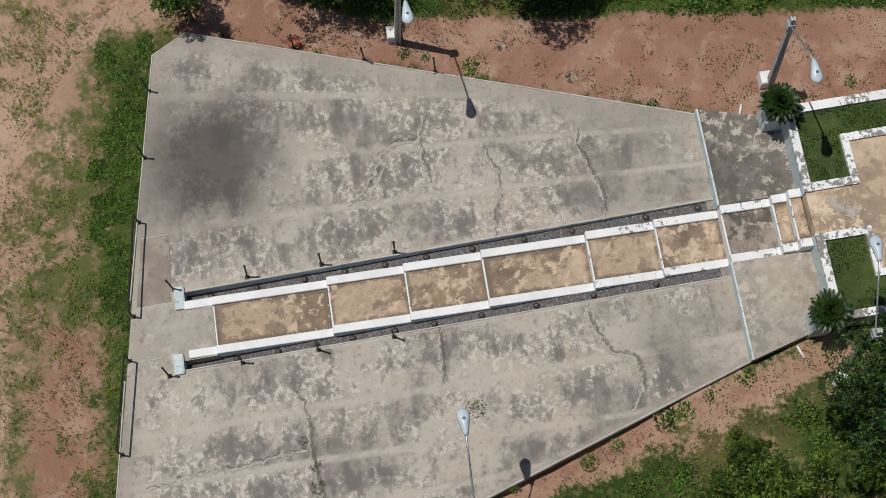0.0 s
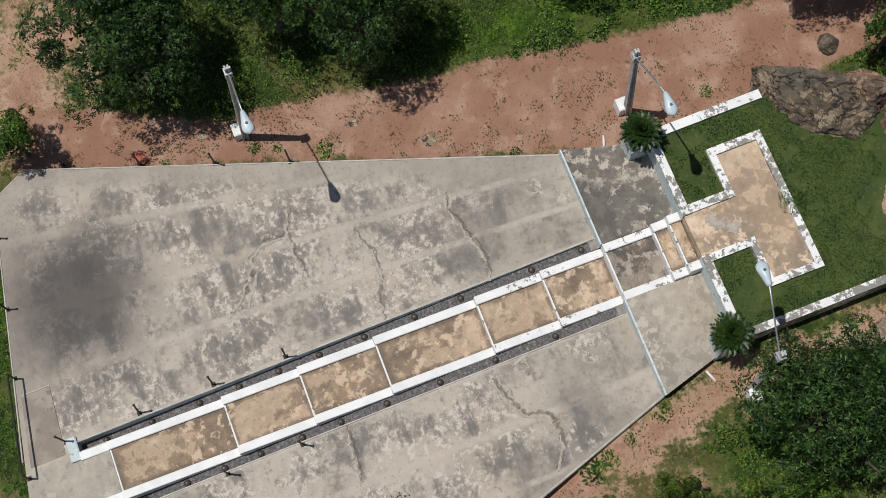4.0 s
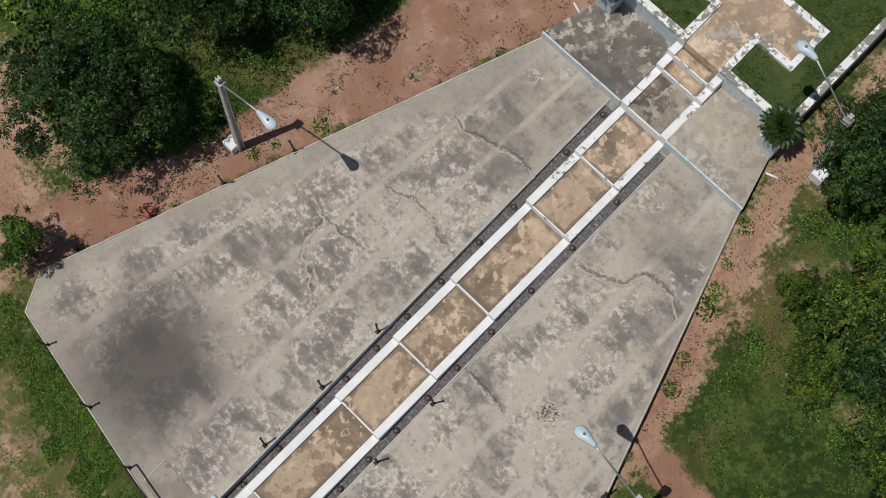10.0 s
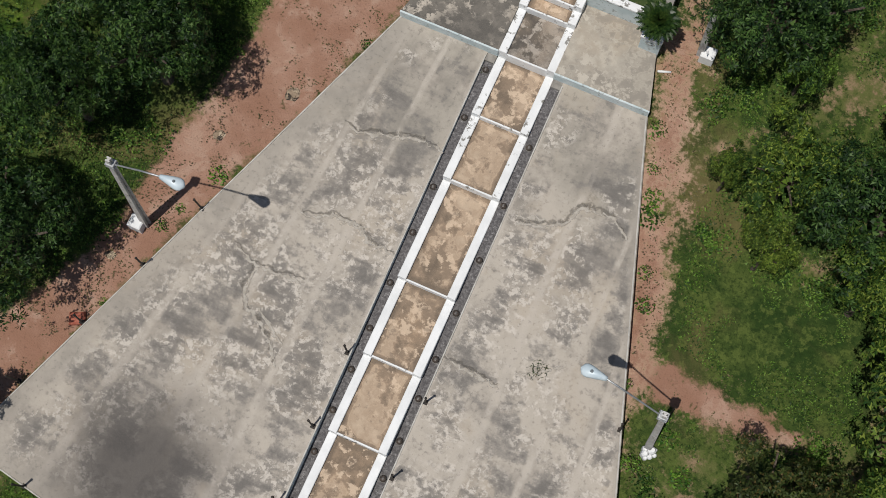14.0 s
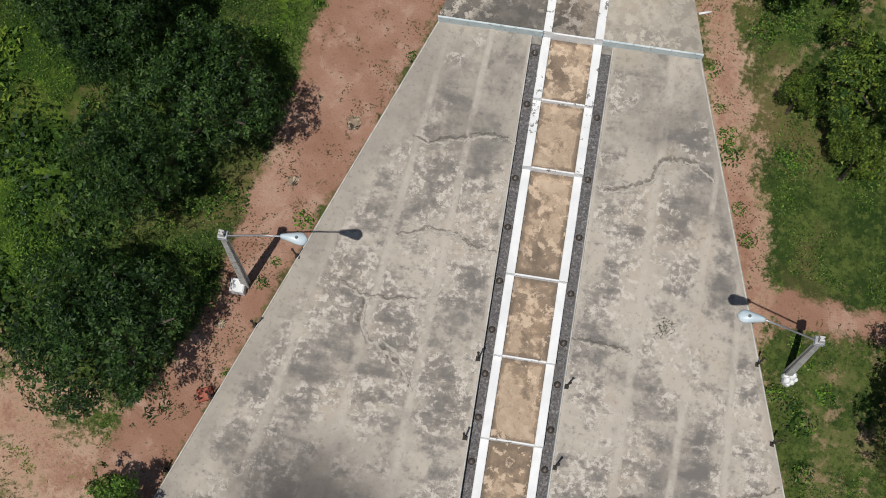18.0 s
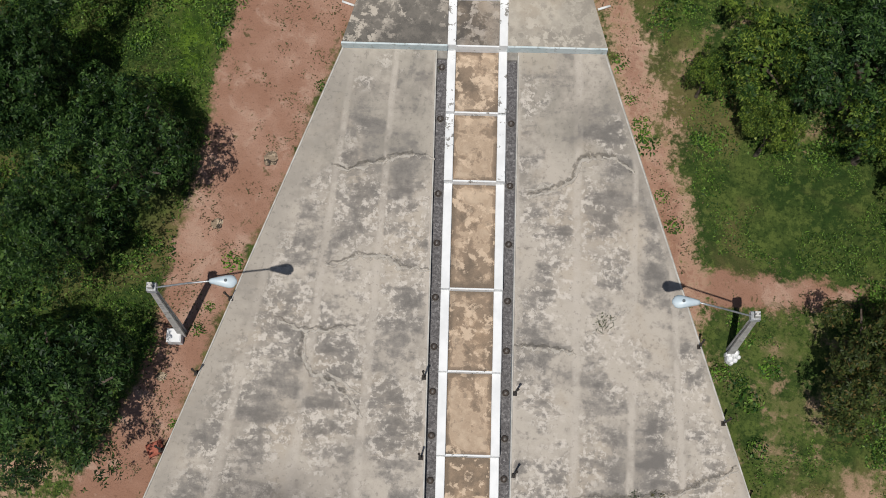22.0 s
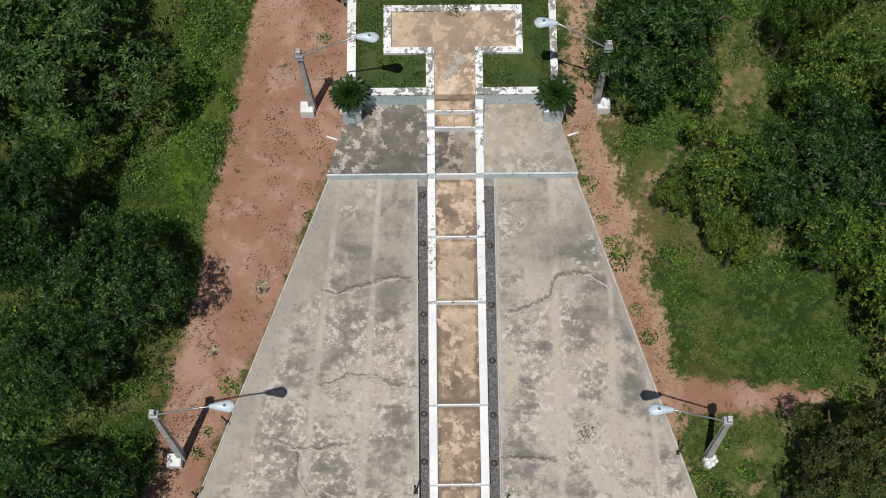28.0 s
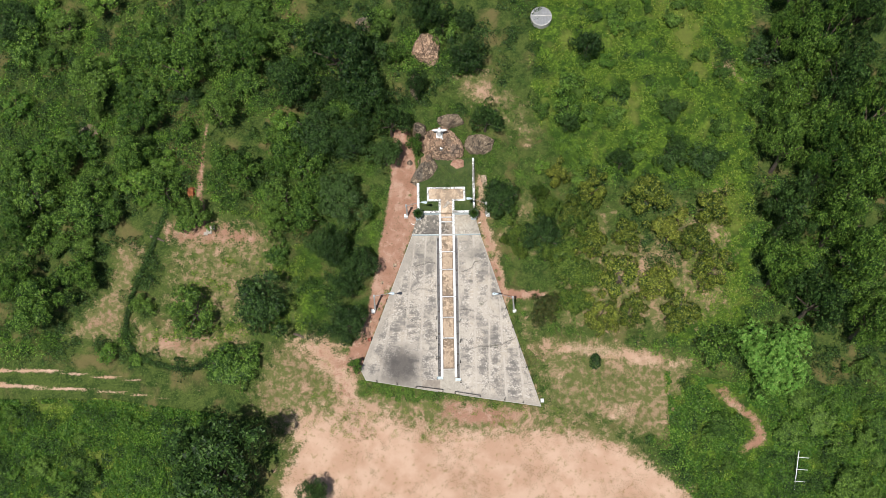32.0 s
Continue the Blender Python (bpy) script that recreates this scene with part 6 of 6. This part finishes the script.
scatter("hill_grass", "bright yellow green grass on the open slopes", M_LEAF_GRASS, 170000, (-46, 46, -20, 40), lambda x, y: ((np.max([inside(p, x, y) for p in LUSH], 0) > -0.5) | ((inside(PLOT, x, y) > 0) & patchy(x, y, 2.4, 0.50, 51))) & patchy(x, y, 1.3, 0.50, 12) & green_zone(x, y, 0.2) & ((x < -14) | (x > 13) | (y > 21)), 0.24, 0.085, 0.20, None, 16)
scatter("field_creepers", "vivid green creepers over the low fields", M_LEAF_LIME, 130000, (-46, 46, -22, -3), lambda x, y: (np.max([inside(p, x, y) for p in (LUSH[1], LUSH[3])], 0) > -0.3) & patchy(x, y, 2.2, 0.40, 41) & green_zone(x, y, 0.2), 0.25, 0.14, 0.35, None, 42)

rng = np.random.default_rng(31)
lx, ly = rng.uniform(-2.65, 2.57, 30000), rng.uniform(12.45, 17.8, 30000)
keep = (inside([(-0.8, 12.2), (0.8, 12.2), (0.8, 13.4), (1.9, 13.4), (1.9, 14.9), (-1.95, 14.9), (-1.95, 13.4), (-0.8, 13.4)], lx, ly) < -0.02) & ~patchy(lx, ly, 0.8, 0.56, 12)
lx, ly = lx[keep], ly[keep]
me = quads_mesh("lawn_blades", leaf_quads(np.stack([lx, ly, PLAZA + 0.045 + 0.06 * (ly - 12.5) + rng.uniform(0, 0.03, len(lx))], 1), np.tile([0, 0, 0.7], (len(lx), 1)), 0.05, 0.018, rng))
me.materials.append(M_LEAF_MID)
tagged(new("lawn_blades", me), "short mown grass blades of the lawn", "grass", kind="stuff")
scatter("path_weeds", "small weeds and litter scattered on bare earth", M_WEED, 24000, (-11, 10, -9, 19), lambda x, y: (np.max([inside(p, x, y) for p in (SOIL_PATH, SOIL_RIGHT)], 0) > -0.3) & (inside(SLAB_OUTLINE, x, y) < -0.1) & patchy(x, y, 0.55, 0.52, 1), 0.06, 0.034, 0.03, None, 7)
scatter("field_grass", "thin dry grass on the sandy field", M_DRYGRASS, 60000, (-20, 26, -19, 0), lambda x, y: ((inside(SAND_FIELD, x, y) > -0.5) | (inside(DRY_RIGHT, x, y) > -1)) & (inside(SLAB_OUTLINE, x, y) < -0.1) & patchy(x, y, 3.0, 0.46, 4) & patchy(x, y, 0.5, 0.46, 6), 0.07, 0.03, 0.04, None, 8)
scatter("foot_grass", "green tufts on the brown earth below the slab", M_LEAF_GRASS, 26000, (-14, 12, -10, -2), lambda x, y: (inside(NEAR_FIELD, x, y) > -0.6) & (inside(SLAB_OUTLINE, x, y) < -0.1) & patchy(x, y, 1.3, 0.47, 61) & patchy(x, y, 0.4, 0.48, 62), 0.08, 0.030, 0.05, None, 63)
scatter("verge_grass", "lush green grass along the slab's foot", M_LEAF_MID, 20000, (-9, 1, -7, -4), lambda x, y: (inside(GREEN_STRIP, x, y) > -0.45) & patchy(x, y, 0.45, 0.50, 8) & (inside(SLAB_OUTLINE, x, y) < -0.05), 0.10, 0.030, 0.05, None, 9)
HEDGE = [(-27.6, 13.6), (-28.4, 11.4), (-29.2, 9.2), (-30.3, 6.0), (-30.8, 4.6), (-31.3, 2.4), (-31.3, 0.2), (-30.2, -1.3), (-28.6, -2.1), (-26.8, -2.55), (-24.9, -2.8), (-23.4, -2.2), (-22.0, -0.9), (-19.1, -0.9)]
for a, b in zip(HEDGE, HEDGE[1:]):
    rng = np.random.default_rng(int(abs(a[0] * 10)))
    q = rng.uniform(0, 1, 800)
    pts = np.stack([a[0] + (b[0] - a[0]) * q + rng.normal(0, 0.13, 800), a[1] + (b[1] - a[1]) * q + rng.normal(0, 0.13, 800), rng.uniform(0, 0.5, 800)], 1)
    pts[:, 2] += S * pts[:, 1] - 0.13
    h = thing("hedge", "low dark hedge bounding an old plot", "hedge", "hedges of the old plot")
    me = quads_mesh("hedge_leaves", leaf_quads(pts, np.tile([0, 0, 0.8], (800, 1)), 0.15, 0.08, rng))
    me.materials.append(M_LEAF_DARK)
    part("hedge_leaves", me, None, h)
c = thing("cone_shrub", "slim dark conical shrub on the dry grass", "shrub", at=(14.1, -2.5, ground_z(0, -2.5)))
part("leaves", tuft_mesh(50, 500, 0.30, 0.14, 3.4, M_LEAF_DARK), None, c).scale = (0.62, 0.80, 0.6)
